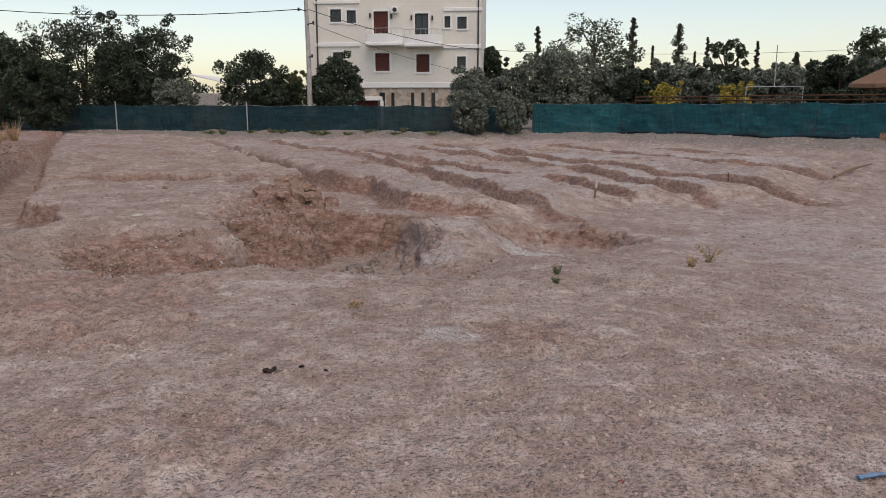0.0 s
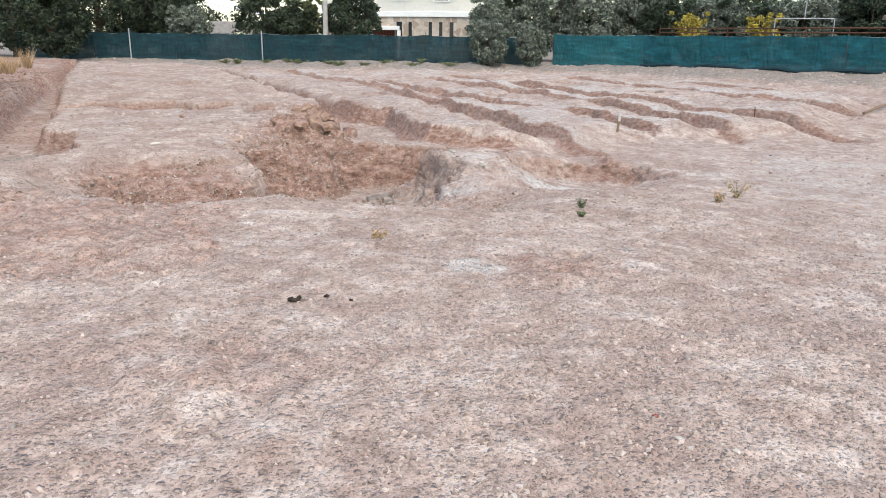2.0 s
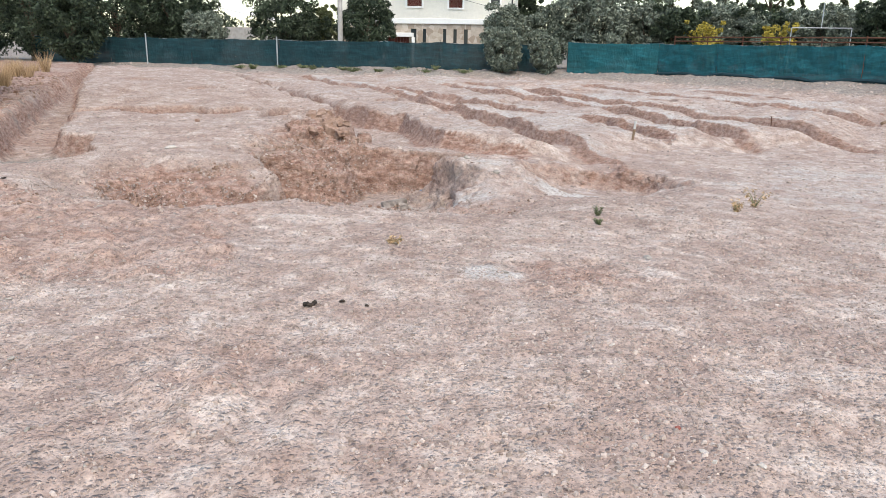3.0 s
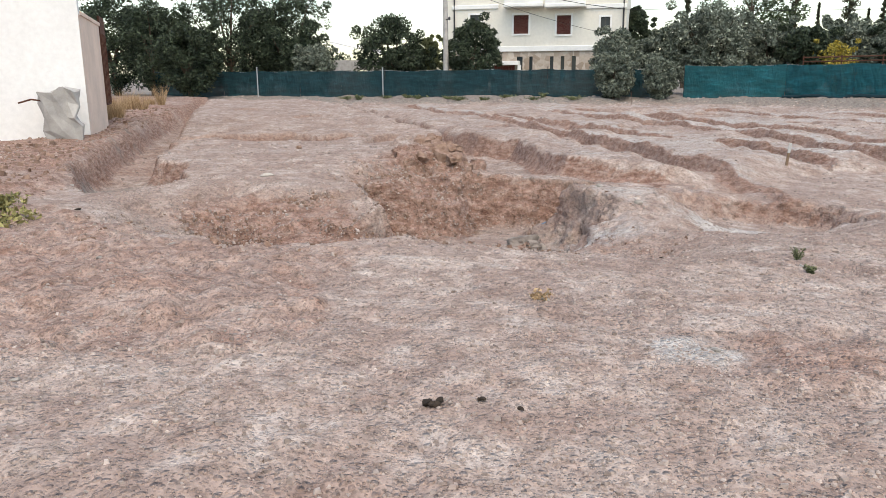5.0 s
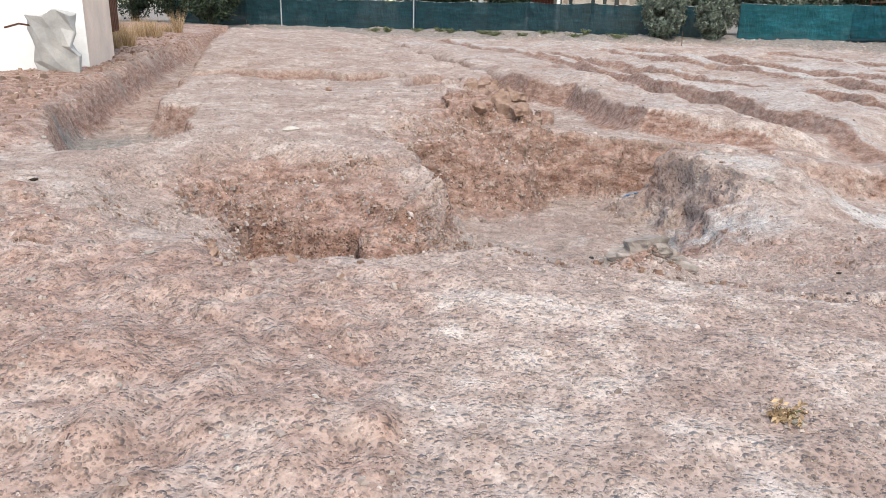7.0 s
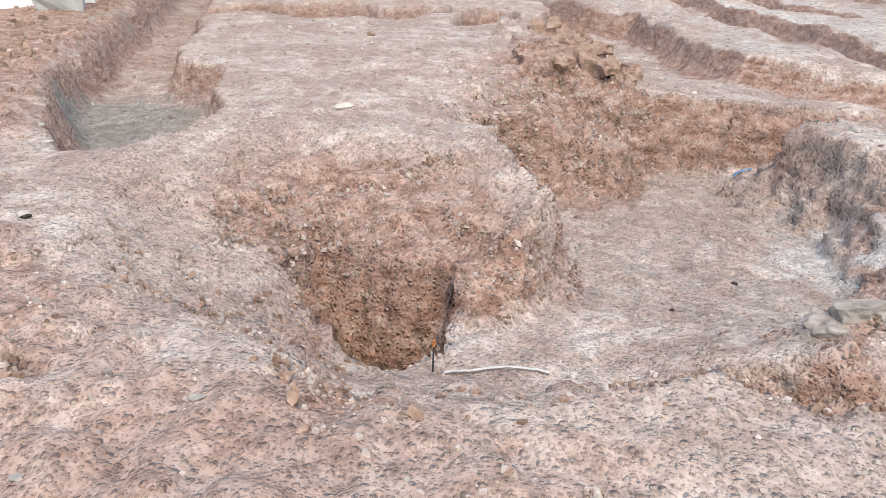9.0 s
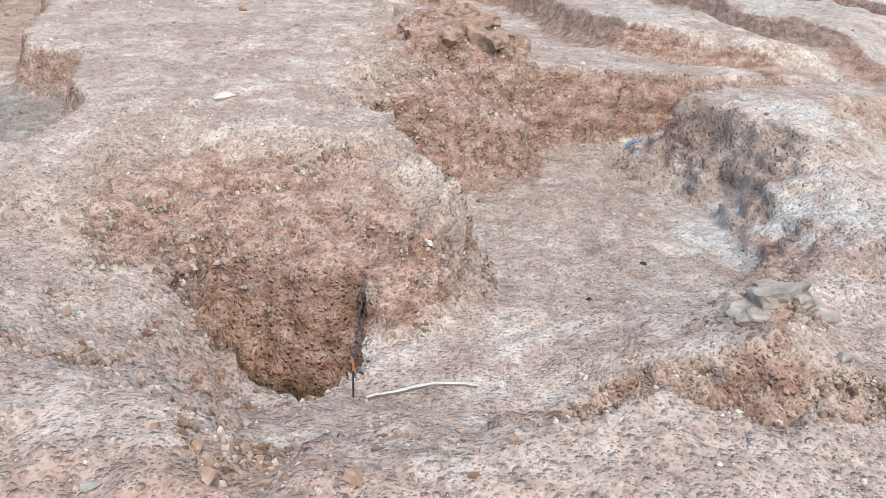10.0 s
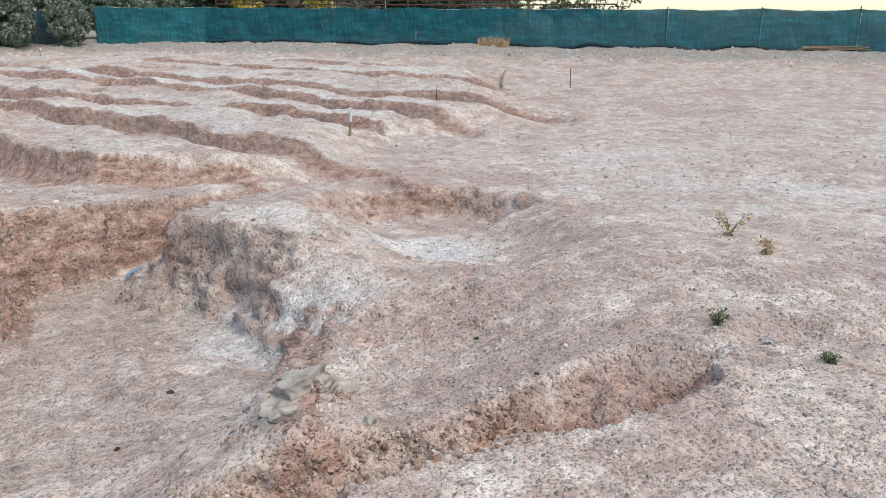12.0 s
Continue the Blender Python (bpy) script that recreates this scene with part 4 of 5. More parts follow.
house = thing("apartment_house", "cream three-storey apartment house with brown shutters", "house", pose(-15.6, 61.0, 0.0))
WINDOWS = [(588, 607, 23, 44, 0), (617, 633, 25, 46, 0), (664, 689, 27, 74, 1), (736, 759, 31, 78, 2), (787, 797, 36, 55, 0), (809, 825, 37, 57, 0),
           (591, 609, 95, 118, 0), (666, 691, 97, 127, 1), (738, 761, 99, 129, 1), (809, 824, 103, 121, 0)]
SLOTS = [(672, 682), (693, 699), (728, 734), (746, 752), (764, 771)]
upper = [(fx(a), fx(b), fz(d), fz(c)) for a, b, c, d, _ in WINDOWS]
lower = [(fx(a), fx(b), fz(205), fz(164)) for a, b in SLOTS] + [(fx(628), fx(669), fz(225), fz(178))]
bm = wall_with_openings(bmesh.new(), 0, fx(850), fz(156), 12.6, 0, 0.3, upper)
box(bm, 0, 0.3, 0.3, 11, fz(156), 12.6)
box(bm, fx(850) - 0.3, fx(850), 0.3, 11, fz(156), 12.6)
box(bm, 0, fx(850), 11, 11.3, 0, 12.6)
part("wall", bm, M_FACADE, house)
bm = wall_with_openings(bmesh.new(), 0, fx(850), -0.2, fz(156), 0.02, 0.32, lower)
box(bm, 0, 0.3, 0.32, 11, -0.2, fz(156))
box(bm, fx(850) - 0.3, fx(850), 0.32, 11, -0.2, fz(156))
ns = Nodes("rubble_stone", 0.9)
ns.base(ns.mix(0.55, ns.ramp(ns.voronoi(2.6, "F1", "Color"), (0.2, (0.36, 0.29, 0.23)), (0.8, (0.56, 0.49, 0.42))), ns.ramp(ns.noise(6), (0.3, 0.75), (0.7, 1.0)), "MULTIPLY"))
ns.bump(ns.voronoi(2.6, "DISTANCE_TO_EDGE"), 0.8, 0.05)
part("stone_base", bm, ns.mat, house, "base storey clad in rubble stone")
bm = bmesh.new()
for z in (3.3, 6.4, 9.6):
    box(bm, 0.3, fx(850) - 0.3, 0.3, 11, z - 0.12, z)
part("floor_slab", bm, M_CONCRETE, house)
bm = bmesh.new()
for s in (-0.4, fx(850) / 2):
    v = [bm.verts.new((s, -0.5, 12.6)), bm.verts.new((s + fx(850) / 2 + 0.4, -0.5, 12.6)), bm.verts.new((s + fx(850) / 2 + 0.4, 11.8, 12.6)), bm.verts.new((s, 11.8, 12.6))]
    ridge = fx(850) / 2
    bm.faces.new(v)
    w = [bm.verts.new((q.co.x, q.co.y, 12.75 + 2.2 * (1 - abs(q.co.x - ridge) / (ridge + 0.4)))) for q in v]
    bm.faces.new(w[::-1])
    for k in range(4):
        bm.faces.new((v[k], w[k], w[(k + 1) % 4], v[(k + 1) % 4]))
part("roof", bm, plain("roof_tiles", (0.35, 0.15, 0.09), 0.85, 0, 2, 0.3, 0.3), house, "low red tiled roof")
for (za, zb, xa, xb) in ((147, 156, 543, 850), (79, 86, 560, 640), (83, 90, 785, 850), (9, 14, 560, 640), (22, 28, 785, 852)):
    bm = box(bmesh.new(), fx(xa), fx(xb), -0.12, 0.0, fz(zb), fz(za), 0.03)
    part("cornice", bm, M_TRIM, house)
for (a, b, c, d, kind) in WINDOWS:
    xa, xb, za, zb = fx(a), fx(b), fz(d), fz(c)
    bm = bmesh.new()
    box(bm, xa - 0.14, xa, -0.05, 0.1, za - 0.12, zb + 0.14)
    box(bm, xb, xb + 0.14, -0.05, 0.1, za - 0.12, zb + 0.14)
    box(bm, xa, xb, -0.05, 0.1, zb, zb + 0.14)
    box(bm, xa - 0.05, xb + 0.05, -0.09, 0.12, za - 0.13, za)
    win = part("window", bm, M_TRIM, house, "window with a white surround")
    if kind == 1:
        bm = bmesh.new()
        n = int((zb - za) / 0.075)
        for k in range(n):
            box(bm, xa, xb, 0.09, 0.14, za + (zb - za) * k / n, za + (zb - za) * (k + 0.82) / n)
        part("roller_shutter", bm, M_SHUTTER, win, "closed brown roller shutter")
    else:
        mid = (xa + xb) / 2
        bm = bmesh.new()
        for q0, q1 in ((xa, mid), (mid, xb)):
            box(bm, q0, q0 + 0.06, 0.1, 0.16, za, zb)
            box(bm, q1 - 0.06, q1, 0.1, 0.16, za, zb)
            box(bm, q0 + 0.06, q1 - 0.06, 0.1, 0.16, za, za + 0.07)
            box(bm, q0 + 0.06, q1 - 0.06, 0.1, 0.16, zb - 0.07, zb)
        part("sash", bm, M_FRAME, win)
        for q0, q1 in ((xa, mid), (mid, xb)):
            part("pane", box(bmesh.new(), q0 + 0.06, q1 - 0.06, 0.12, 0.14, za + 0.07, zb - 0.07), M_GLASS, win)
for a, b in SLOTS:
    bm = box(bmesh.new(), fx(a), fx(b), 0.16, 0.2, fz(205), fz(164))
    part("slot_window", bm, M_GLASS, house, "narrow dark slot window")
bm = bmesh.new()
for k in range(8):
    box(bm, fx(628) + k * 0.235, fx(628) + k * 0.235 + 0.22, 0.12, 0.18, fz(225), fz(178))
part("garage_door", bm, M_SHUTTER, house, "red-brown slatted garage door")
part("lintel", box(bmesh.new(), fx(624), fx(678), -0.5, 0.02, fz(178), fz(171), 0.03), M_TRIM, house)
for px in (628, 678):
    part("pillar", box(bmesh.new(), fx(px) - 0.12, fx(px) + 0.12, -0.48, -0.2, -0.1, fz(178)), M_TRIM, house)
for a, b, c in ((652, 717, 57), (720, 785, 59)):
    bal = part("balcony", box(bmesh.new(), fx(a), fx(b), -1.15, 0.0, fz(c + 29), fz(c + 23), 0.05), M_TRIM, house, "white balcony with a rounded parapet")
    bm = bmesh.new()
    n = 14
    prof = []
    for k in range(n + 1):
        u = k / n
        bulge = math.sin(u * math.pi) ** 0.5 * 0.25
        prof.append((fx(a) + (fx(b) - fx(a)) * u, -1.1 - bulge + (0.25 if 0 < k < n else 0.25)))
    ring = [[bm.verts.new((x, y + dy, fz(c + dz))) for dy, dz in ((0, 26), (0, 9), (0.1, 9), (0.1, 26))] for x, y in prof]
    for q, r in zip(ring, ring[1:]):
        for k in range(4):
            bm.faces.new((q[k], r[k], r[(k + 1) % 4], q[(k + 1) % 4]))
    part("parapet", bm, M_TRIM, bal)
    bm = bmesh.new()
    tube(bm, [(x, y + 0.05, fz(c)) for x, y in prof], 0.025, 6)
    for x, y in prof[::2]:
        tube(bm, [(x, y + 0.05, fz(c + 9)), (x, y + 0.05, fz(c))], 0.012, 5)
    part("handrail", bm, M_POST, bal)
for px in (564, 845):
    bm = bmesh.new()
    tube(bm, [(fx(px), -0.07, 0.1), (fx(px), -0.07, 12.5)], 0.06, 7)
    part("drainpipe", bm, M_FRAME, house)
ac = part("air_conditioner", box(bmesh.new(), fx(694), fx(708), -0.38, 0.0, fz(31), fz(20), 0.03), M_TRIM, house, "white outdoor air conditioner unit")
bm = bmesh.new()
tube(bm, [(fx(702), -0.39, fz(25.5)), (fx(702), -0.42, fz(25.5))], 0.17, 14)
part("fan_grille", bm, M_FRAME, ac)
for px, py in ((658, 33), (695, 35), (730, 37), (766, 38)):
    bm = bmesh.new()
    box(bm, fx(px) - 0.06, fx(px) + 0.06, -0.2, -0.02, fz(py) - 0.22, fz(py) + 0.14, 0.03)
    part("wall_lamp", bm, M_FRAME, house)

# shed roof far left of the house
shed = thing("farm_shed", "low shed with a pale sheet roof behind the trees", "shed", pose(-27.0, 70.0, 0))
part("wall", wall_with_openings(bmesh.new(), -2, 4.5, -0.1, 2.9, 0, 0.2, [(0.5, 1.6, -0.1, 2.0)]), M_CONCRETE, shed)
bm = bmesh.new()
v = [bm.verts.new(p) for p in ((-2.3, -0.4, 4.6), (4.9, -0.4, 3.0), (4.9, 6, 3.0), (-2.3, 6, 4.6))]
w = [bm.verts.new(q.co + Vector((0, 0, 0.1))) for q in v]
bm.faces.new(v[::-1]), bm.faces.new(w)
for k in range(4):
    bm.faces.new((v[k], v[(k + 1) % 4], w[(k + 1) % 4], w[k]))
part("roof", bm, M_PLASTER, shed)

# utility pole and its cables
pole = thing("utility_pole", "grey concrete utility pole carrying cables", "pole", pose(-13.1, 52.4, 0))
bm = bmesh.new()
tube(bm, [(0, 0, -0.2), (0, 0, 5), (-0.1, 0, 9.6)], [0.19, 0.16, 0.12], 12)
part("shaft", bm, M_CONCRETE, pole)
for z, dx in ((8.1, -0.55), (7.2, 0.45), (5.0, 0.3)):
    bm = bmesh.new()
    tube(bm, [(0, -0.12, z), (dx, -0.18, z + 0.12)], 0.035, 6)
    box(bm, dx - 0.06, dx + 0.06, -0.24, -0.1, z, z + 0.22, 0.02)
    part("insulator", bm, M_FRAME, pole)


def cable(a, b, sag, r=0.022):
    a, b = Vector(a), Vector(b)
    bm = bmesh.new()
    tube(bm, [a.lerp(b, k / 20) - Vector((0, 0, sag * 4 * (k / 20) * (1 - k / 20))) for k in range(21)], r, 5)
    root = thing("overhead_cable", "thin black overhead cable hanging from the utility pole", "cable", pose(0, 0, 0), "cables")
    part("wire", bm, M_CABLE, root)


cable((-13.7, 52.2, 8.2), (-62, 60, 12.4), 1.47, 0.03)
cable((-13.0, 52.3, 8.2), (-1.6, 60.85, 6.1), 0.35)
cable((-12.9, 52.3, 7.3), (-1.6, 60.85, 4.1), 0.3, 0.014)
cable((-1.55, 60.85, 6.1), (52, 76, 8.6), 1.0, 0.016)
pole2 = thing("utility_pole", "grey concrete pole rising behind the trees", "pole", pose(35.5, 66, 0))
bm = bmesh.new()
tube(bm, [(0, 0, -0.2), (0, 0, 8.2)], [0.25, 0.2], 10)
part("shaft", bm, M_CONCRETE, pole2)

# ---- neighbour's house and wall beside the bank ----
D, N = Vector((-0.55, 0.835, 0)), Vector((-0.835, -0.55, 0))
corner = Vector((-11.4, 15.5, 0))


def slab(bm, p, q, thick, z0, z1):
    """A wall slab from p to q, thickness to the side away from the site."""
    d = (q - p).normalized()
    n = Vector((-d.y, d.x, 0)) * thick
    lo = [bm.verts.new(Vector((v.x, v.y, z0))) for v in (p, q, q + n, p + n)]
    hi = [bm.verts.new(Vector((v.co.x, v.co.y, z1))) for v in lo]
    bm.faces.new(lo[::-1]), bm.faces.new(hi)
    for k in range(4):
        bm.faces.new((lo[k], lo[(k + 1) % 4], hi[(k + 1) % 4], hi[k]))
    return bm


neighbour = thing("neighbour_house", "plain white rendered gable wall of a house", "house", pose(0, 0, 0))
part("wall", slab(bmesh.new(), corner + N * 9, corner, 0.3, 0.0, 3.6), M_PLASTER, neighbour)
part("roof", slab(bmesh.new(), corner + N * 9.2, corner + N * -0.1, 7.0, 3.6, 3.8), M_CONCRETE, neighbour)
beige = thing("boundary_wall", "beige plastered boundary wall rising from the bank", "wall", pose(0, 0, 0))
bm = slab(bmesh.new(), corner + D * 0.01, corner + D * 4.0, 0.25, 0.0, 2.62)
part("wall", bm, M_BEIGE, beige)
part("coping", slab(bmesh.new(), corner + D * 0.31 - N * 0.03, corner + D * 4.05 - N * 0.03, 0.32, 2.62, 2.7), M_BEIGE, beige)
gatepost = thing("rusty_gate", "rusty sheet-metal gate standing ajar beyond the wall", "gate", pose(0, 0, 0))
part("leaf", slab(bmesh.new(), corner + D * 4.3, corner + D * 5.5, 0.05, 0.6, 2.9), M_RUST, gatepost)
for k in range(4):
    part("rib", slab(bmesh.new(), corner + D * (4.35 + k * 0.33) - N * 0.02, corner + D * (4.4 + k * 0.33) - N * 0.02, 0.02, 0.65, 2.45), M_RUST, gatepost)
stub = thing("concrete_stub", "broken grey concrete stub with a bent reinforcing bar", "concrete block", pose(-11.42, 14.75, 0.42, 4, -3, 33))
bm = box(bmesh.new(), -0.34, 0.34, -0.13, 0.13, -0.4, 0.66, 0.02)
bmesh.ops.subdivide_edges(bm, edges=bm.edges[:], cuts=3, use_grid_fill=True)
for v in bm.verts:
    v.co += Vector((noise.noise(v.co * 3), noise.noise(v.co * 3 + Vector((5, 0, 0))), noise.noise(v.co * 4 + Vector((0, 7, 0))))) * 0.16
part("block", bm, M_CONCRETE, stub)
bm = bmesh.new()
tube(bm, [(-0.3, 0, 0.45), (-0.5, -0.05, 0.5), (-0.75, -0.02, 0.44)], 0.018, 6)
part("rebar", bm, M_RUST, stub)


# ---- loose things on the ground ----
def stone(name, x, y, size, seed, mat, label, category="stone", group="", sink=0.3, sub=2, rough=0.4):
    size = tuple(0.45 * v for v in size)
    root = thing(name, label, category, pose(x, y, height(x, y) + size[2] * (1 - 2 * sink), 0, 0, seed * 37 % 360), group)
    part("body", lump(bmesh.new(), (0, 0, 0), size, random.Random(seed), sub, rough), mat, root)
    return root


stone("white_stone", -4.62, 10.62, (0.2, 0.13, 0.08), 1, M_WHITE_STONE, "flat white stone lying on the dug plateau")
for k, (x, y, r) in enumerate(((-0.543, 4.306, 0.03), (-0.35, 4.365, 0.018), (-0.19, 4.33, 0.014))):
    clod = thing("dung_clod", "nearly black clump of dung on pale ground", "dung", pose(x, y, height(x, y)), "dark clumps")
    bm = bmesh.new()
    rng = random.Random(k + 60)
    for q in range(5 if k == 0 else 3):
        lump(bm, (rng.uniform(-r, r), rng.uniform(-r, r), r * rng.uniform(0.3, 0.9)), (r * 0.7, r * 0.65, r * 0.55), rng, 1, 0.35)
    part("body", bm, M_DARK, clod)
PALE, GREY = "pale flat stone half sunk in the soil", "rough grey stone lying on the trodden ground"
for k, (x, y, a, b, c, kind) in enumerate((
    (-3.61, 6.13, 0.07, 0.045, 0.025, 1), (-3.32, 6.64, 0.07, 0.05, 0.025, 1), (-2.58, 6.79, 0.06, 0.08, 0.06, 2), (-0.62, 8.35, 0.10, 0.09, 0.07, 1),
     (-0.25, 7.95, 0.08, 0.06, 0.05, 2), (0.25, 7.85, 0.06, 0.05, 0.04, 0), (-2.4, 4.1, 0.05, 0.04, 0.03, 1), (-1.75, 3.25, 0.04, 0.04, 0.025, 1),
    (-1.95, 3.0, 0.05, 0.035, 0.025, 1), (-1.7, 2.75, 0.035, 0.03, 0.02, 1), (-2.05, 2.62, 0.06, 0.045, 0.03, 1), (-1.4, 2.55, 0.05, 0.035, 0.03, 1), (-1.2, 2.6, 0.04, 0.03, 0.02, 1),
    (1.45, 3.04, 0.03, 0.028, 0.025, 3), (1.52, 2.86, 0.06, 0.03, 0.018, 0), (1.72, 2.78, 0.045, 0.035, 0.02, 0), (1.25, 3.9, 0.07, 0.03, 0.012, 0), (1.71, 5.96, 0.13, 0.07, 0.035, 1),
    (0.62, 5.25, 0.06, 0.04, 0.03, 1), (-0.3, 5.92, 0.09, 0.04, 0.03, 1), (-3.75, 9.44, 0.05, 0.04, 0.04, 0), (0.45, 9.03, 0.05, 0.04, 0.03, 4), (0.34, 8.22, 0.05, 0.035, 0.03, 4),
    (-1.34, 10.04, 0.06, 0.05, 0.04, 4), (-1.75, 9.3, 0.05, 0.04, 0.03, 4), (0.2, 11.3, 0.14, 0.10, 0.08, 1), (-0.35, 12.3, 0.16, 0.12, 0.09, 1), (-6.6, 9.35, 0.07, 0.05, 0.04, 0),
    (-6.2, 9.0, 0.06, 0.05, 0.03, 0), (-5.9, 8.9, 0.05, 0.04, 0.03, 1), (-5.14, 7.73, 0.07, 0.05, 0.035, 4), (-6.05, 14.6, 0.14, 0.12, 0.12, 2), (-4.0, 7.6, 0.05, 0.04, 0.035, 2),
    (-3.0, 6.72, 0.07, 0.06, 0.06, 2), (-2.9, 6.6, 0.05, 0.05, 0.045, 2), (-3.1, 6.85, 0.06, 0.05, 0.05, 2), (2.4, 8.3, 0.05, 0.03, 0.02, 0), (3.1, 6.4, 0.06, 0.04, 0.02, 1))):
    mat, name, label, cat = ((M_WHITE_STONE, "stone", PALE, "stone"), (M_ROCK, "stone", GREY, "stone"), (M_CLOD, "earth_clod", "reddish clod of dry earth", "clod"),
                             (stone_material("red_stone", (0.16, 0.05, 0.04), (0.26, 0.09, 0.07)) if kind == 3 else M_ROCK, "stone", "small dark red stone on pale ground", "stone"),
                             (M_DARK, "dark_clod", "small dark clod on the dug floor", "clod"))[kind]
    stone(name, x, y, (a, b, c), k + 5, mat, label, cat, "loose stones")

M_LEDGE = stone_material("ledge_rock", (0.17, 0.14, 0.118), (0.40, 0.34, 0.30))
ledge = thing("rock_ledge", "broken ledge of pale grey rock at the pit's side", "rock", pose(0, 0, 0))
rng = random.Random(31)
for k in range(13):
    u = k / 12
    x, y, r = -1.1 + 0.5 * u + rng.gauss(0, 0.06), 8.5 + 0.45 * u + rng.gauss(0, 0.06), rng.uniform(0.06, 0.14)
    part("block", lump(bmesh.new(), (x, y, height(x, y) - 0.15 * r), (r * rng.uniform(0.9, 1.5), r * rng.uniform(0.8, 1.2), r * rng.uniform(0.45, 0.75)), rng, 3, 0.4, 8), M_LEDGE, ledge)

outcrop = thing("rock_outcrop", "broken blocks of pinkish-brown rock on the plateau's cut edge", "rock", pose(0, 0, 0))
rng = random.Random(77)
for k in range(34):
    u = rng.random()
    x, y = np.interp(u, [0, 0.33, 0.66, 1], [-2.75, -3.05, -3.4, -3.9]) + rng.gauss(0, 0.17), 13.1 + 2.8 * u
    r = rng.uniform(0.08, 0.22)
    bm = lump(bmesh.new(), (x, y, height(x, y) + rng.uniform(-0.2, 0.5) * r), (r * rng.uniform(0.8, 1.3), r * rng.uniform(0.8, 1.2), r * rng.uniform(0.7, 1.05)), rng, 3, 0.4, 8)
    part("block", bm, M_CLOD, outcrop)


def scatter(name, label, mat, n, area, lo, hi, seed, keep=None, flat=0.6, steepest=0.7, gentlest=0.0):
    """Countless small stones, joined: irregular octahedra lying on the ground."""
    rng = np.random.default_rng(seed)
    x, y = rng.uniform(area[0], area[1], n), area[2] + (area[3] - area[2]) * rng.uniform(0, 1, n) ** 1.25
    if keep is not None:
        ok = keep(x, y, rng.uniform(0, 1, n))
        x, y = x[ok], y[ok]
    z = surface(x, y)[0]
    sx, sy = (surface(x + 0.05, y)[0] - z) / 0.05, (surface(x, y + 0.05)[0] - z) / 0.05
    ok = (np.hypot(sx, sy) < steepest) & (np.hypot(sx, sy) >= gentlest)
    x, y, z = x[ok], y[ok], z[ok]
    n = len(x)
    size = lo * (hi / lo) ** (rng.uniform(0, 1, n) ** 2.2)
    ring = np.array([(1, 0), (0, 1), (-1, 0), (0, -1)])
    v = np.concatenate([np.concatenate([ring, np.full((4, 1), -0.6)], 1), np.concatenate([ring * 0.62, np.full((4, 1), 0.75)], 1)])[None] * rng.uniform(0.7, 1.3, (n, 8, 1))
    v = v + rng.normal(0, 0.13, (n, 8, 3))
    v[:, :, 2] *= flat
    a = rng.uniform(0, math.tau, n)
    ca, sa = np.cos(a)[:, None], np.sin(a)[:, None]
    v = np.stack([v[:, :, 0] * ca - v[:, :, 1] * sa, (v[:, :, 0] * sa + v[:, :, 1] * ca) * 0.8, v[:, :, 2]], -1) * size[:, None, None]
    v += np.stack([x, y, z + size * flat * 0.25], -1)[:, None]
    f = np.array([(0, 1, 5, 4), (1, 2, 6, 5), (2, 3, 7, 6), (3, 0, 4, 7), (4, 5, 6, 7)])
    faces = (f[None] + 8 * np.arange(n)[:, None, None]).reshape(-1, 4)
    me = bpy.data.meshes.new(name)
    me.from_pydata(v.reshape(-1, 3).tolist(), [], faces.tolist())
    me.update()
    me.materials.append(mat)
    return tagged(new(name, me), label, "gravel", kind="stuff")


scatter("gravel", "fine pale gravel strewn over bare soil", M_GRAVEL, 95000, (-5.6, 5.0, 1.7, 10.5), 0.004, 0.019, 301, lambda x, y, r: r < np.clip(0.6 + 1.3 * fbm(x, y, 1.1, 311), 0.15, 1) * (1 - 0.6 * step(0.3, 0.6, surface(x, y)[1])) * (1 - 0.75 * step(0.1, -0.2, to_area(x, y, PIT))))
scatter("gravel", "small chips of whitish stone on the soil", M_WHITE_STONE, 3600, (-6.5, 6, 1.6, 15), 0.004, 0.014, 302, lambda x, y, r: r < np.clip(0.5 + 1.4 * fbm(x, y, 1.0, 313), 0.1, 1))
scatter("gravel", "coarse stones and crumbs over the dug field", M_GRAVEL, 16000, (-14, 14, 11, 34), 0.009, 0.04, 303)
scatter("rubble", "reddish clods and crumbs tumbled below cut edges", M_CLOD, 14000, (-12, 2, 6, 22), 0.006, 0.03, 304,
        lambda x, y, r: (r < 0.9 * step(-0.5, 0.3, foot_of_bank(y) - x)) | (r < 0.3 * step(0.28, 0.0, np.abs(to_area(x, y, PIT)))), steepest=3.0)
scatter("embedded_stones", "stones and crumbs set in the cut earth walls", M_GRAVEL, 60000, (-6.5, 3, 6.5, 16), 0.006, 0.024, 306,
        lambda x, y, r: (np.abs(to_area(x, y, PIT)) < 1.0) & ((x < -1.3) | (y < 10.3)), 0.8, 9.0, 0.5)
scatter("embedded_stones", "reddish crumbs set in the cut earth walls", M_CLOD, 60000, (-6.5, 3, 6.5, 16), 0.006, 0.028, 307,
        lambda x, y, r: (np.abs(to_area(x, y, PIT)) < 1.0) & ((x < -1.3) | (y < 10.3)), 0.8, 9.0, 0.6)
scatter("rubble", "grey-brown crumbs along the bank under the fence", M_GRAVEL, 9000, (-30, 34, 22, 51), 0.03, 0.12, 305, lambda x, y, r: (to_area(x, y, SITE) < 0) & (to_area(x, y, SITE) > -5))

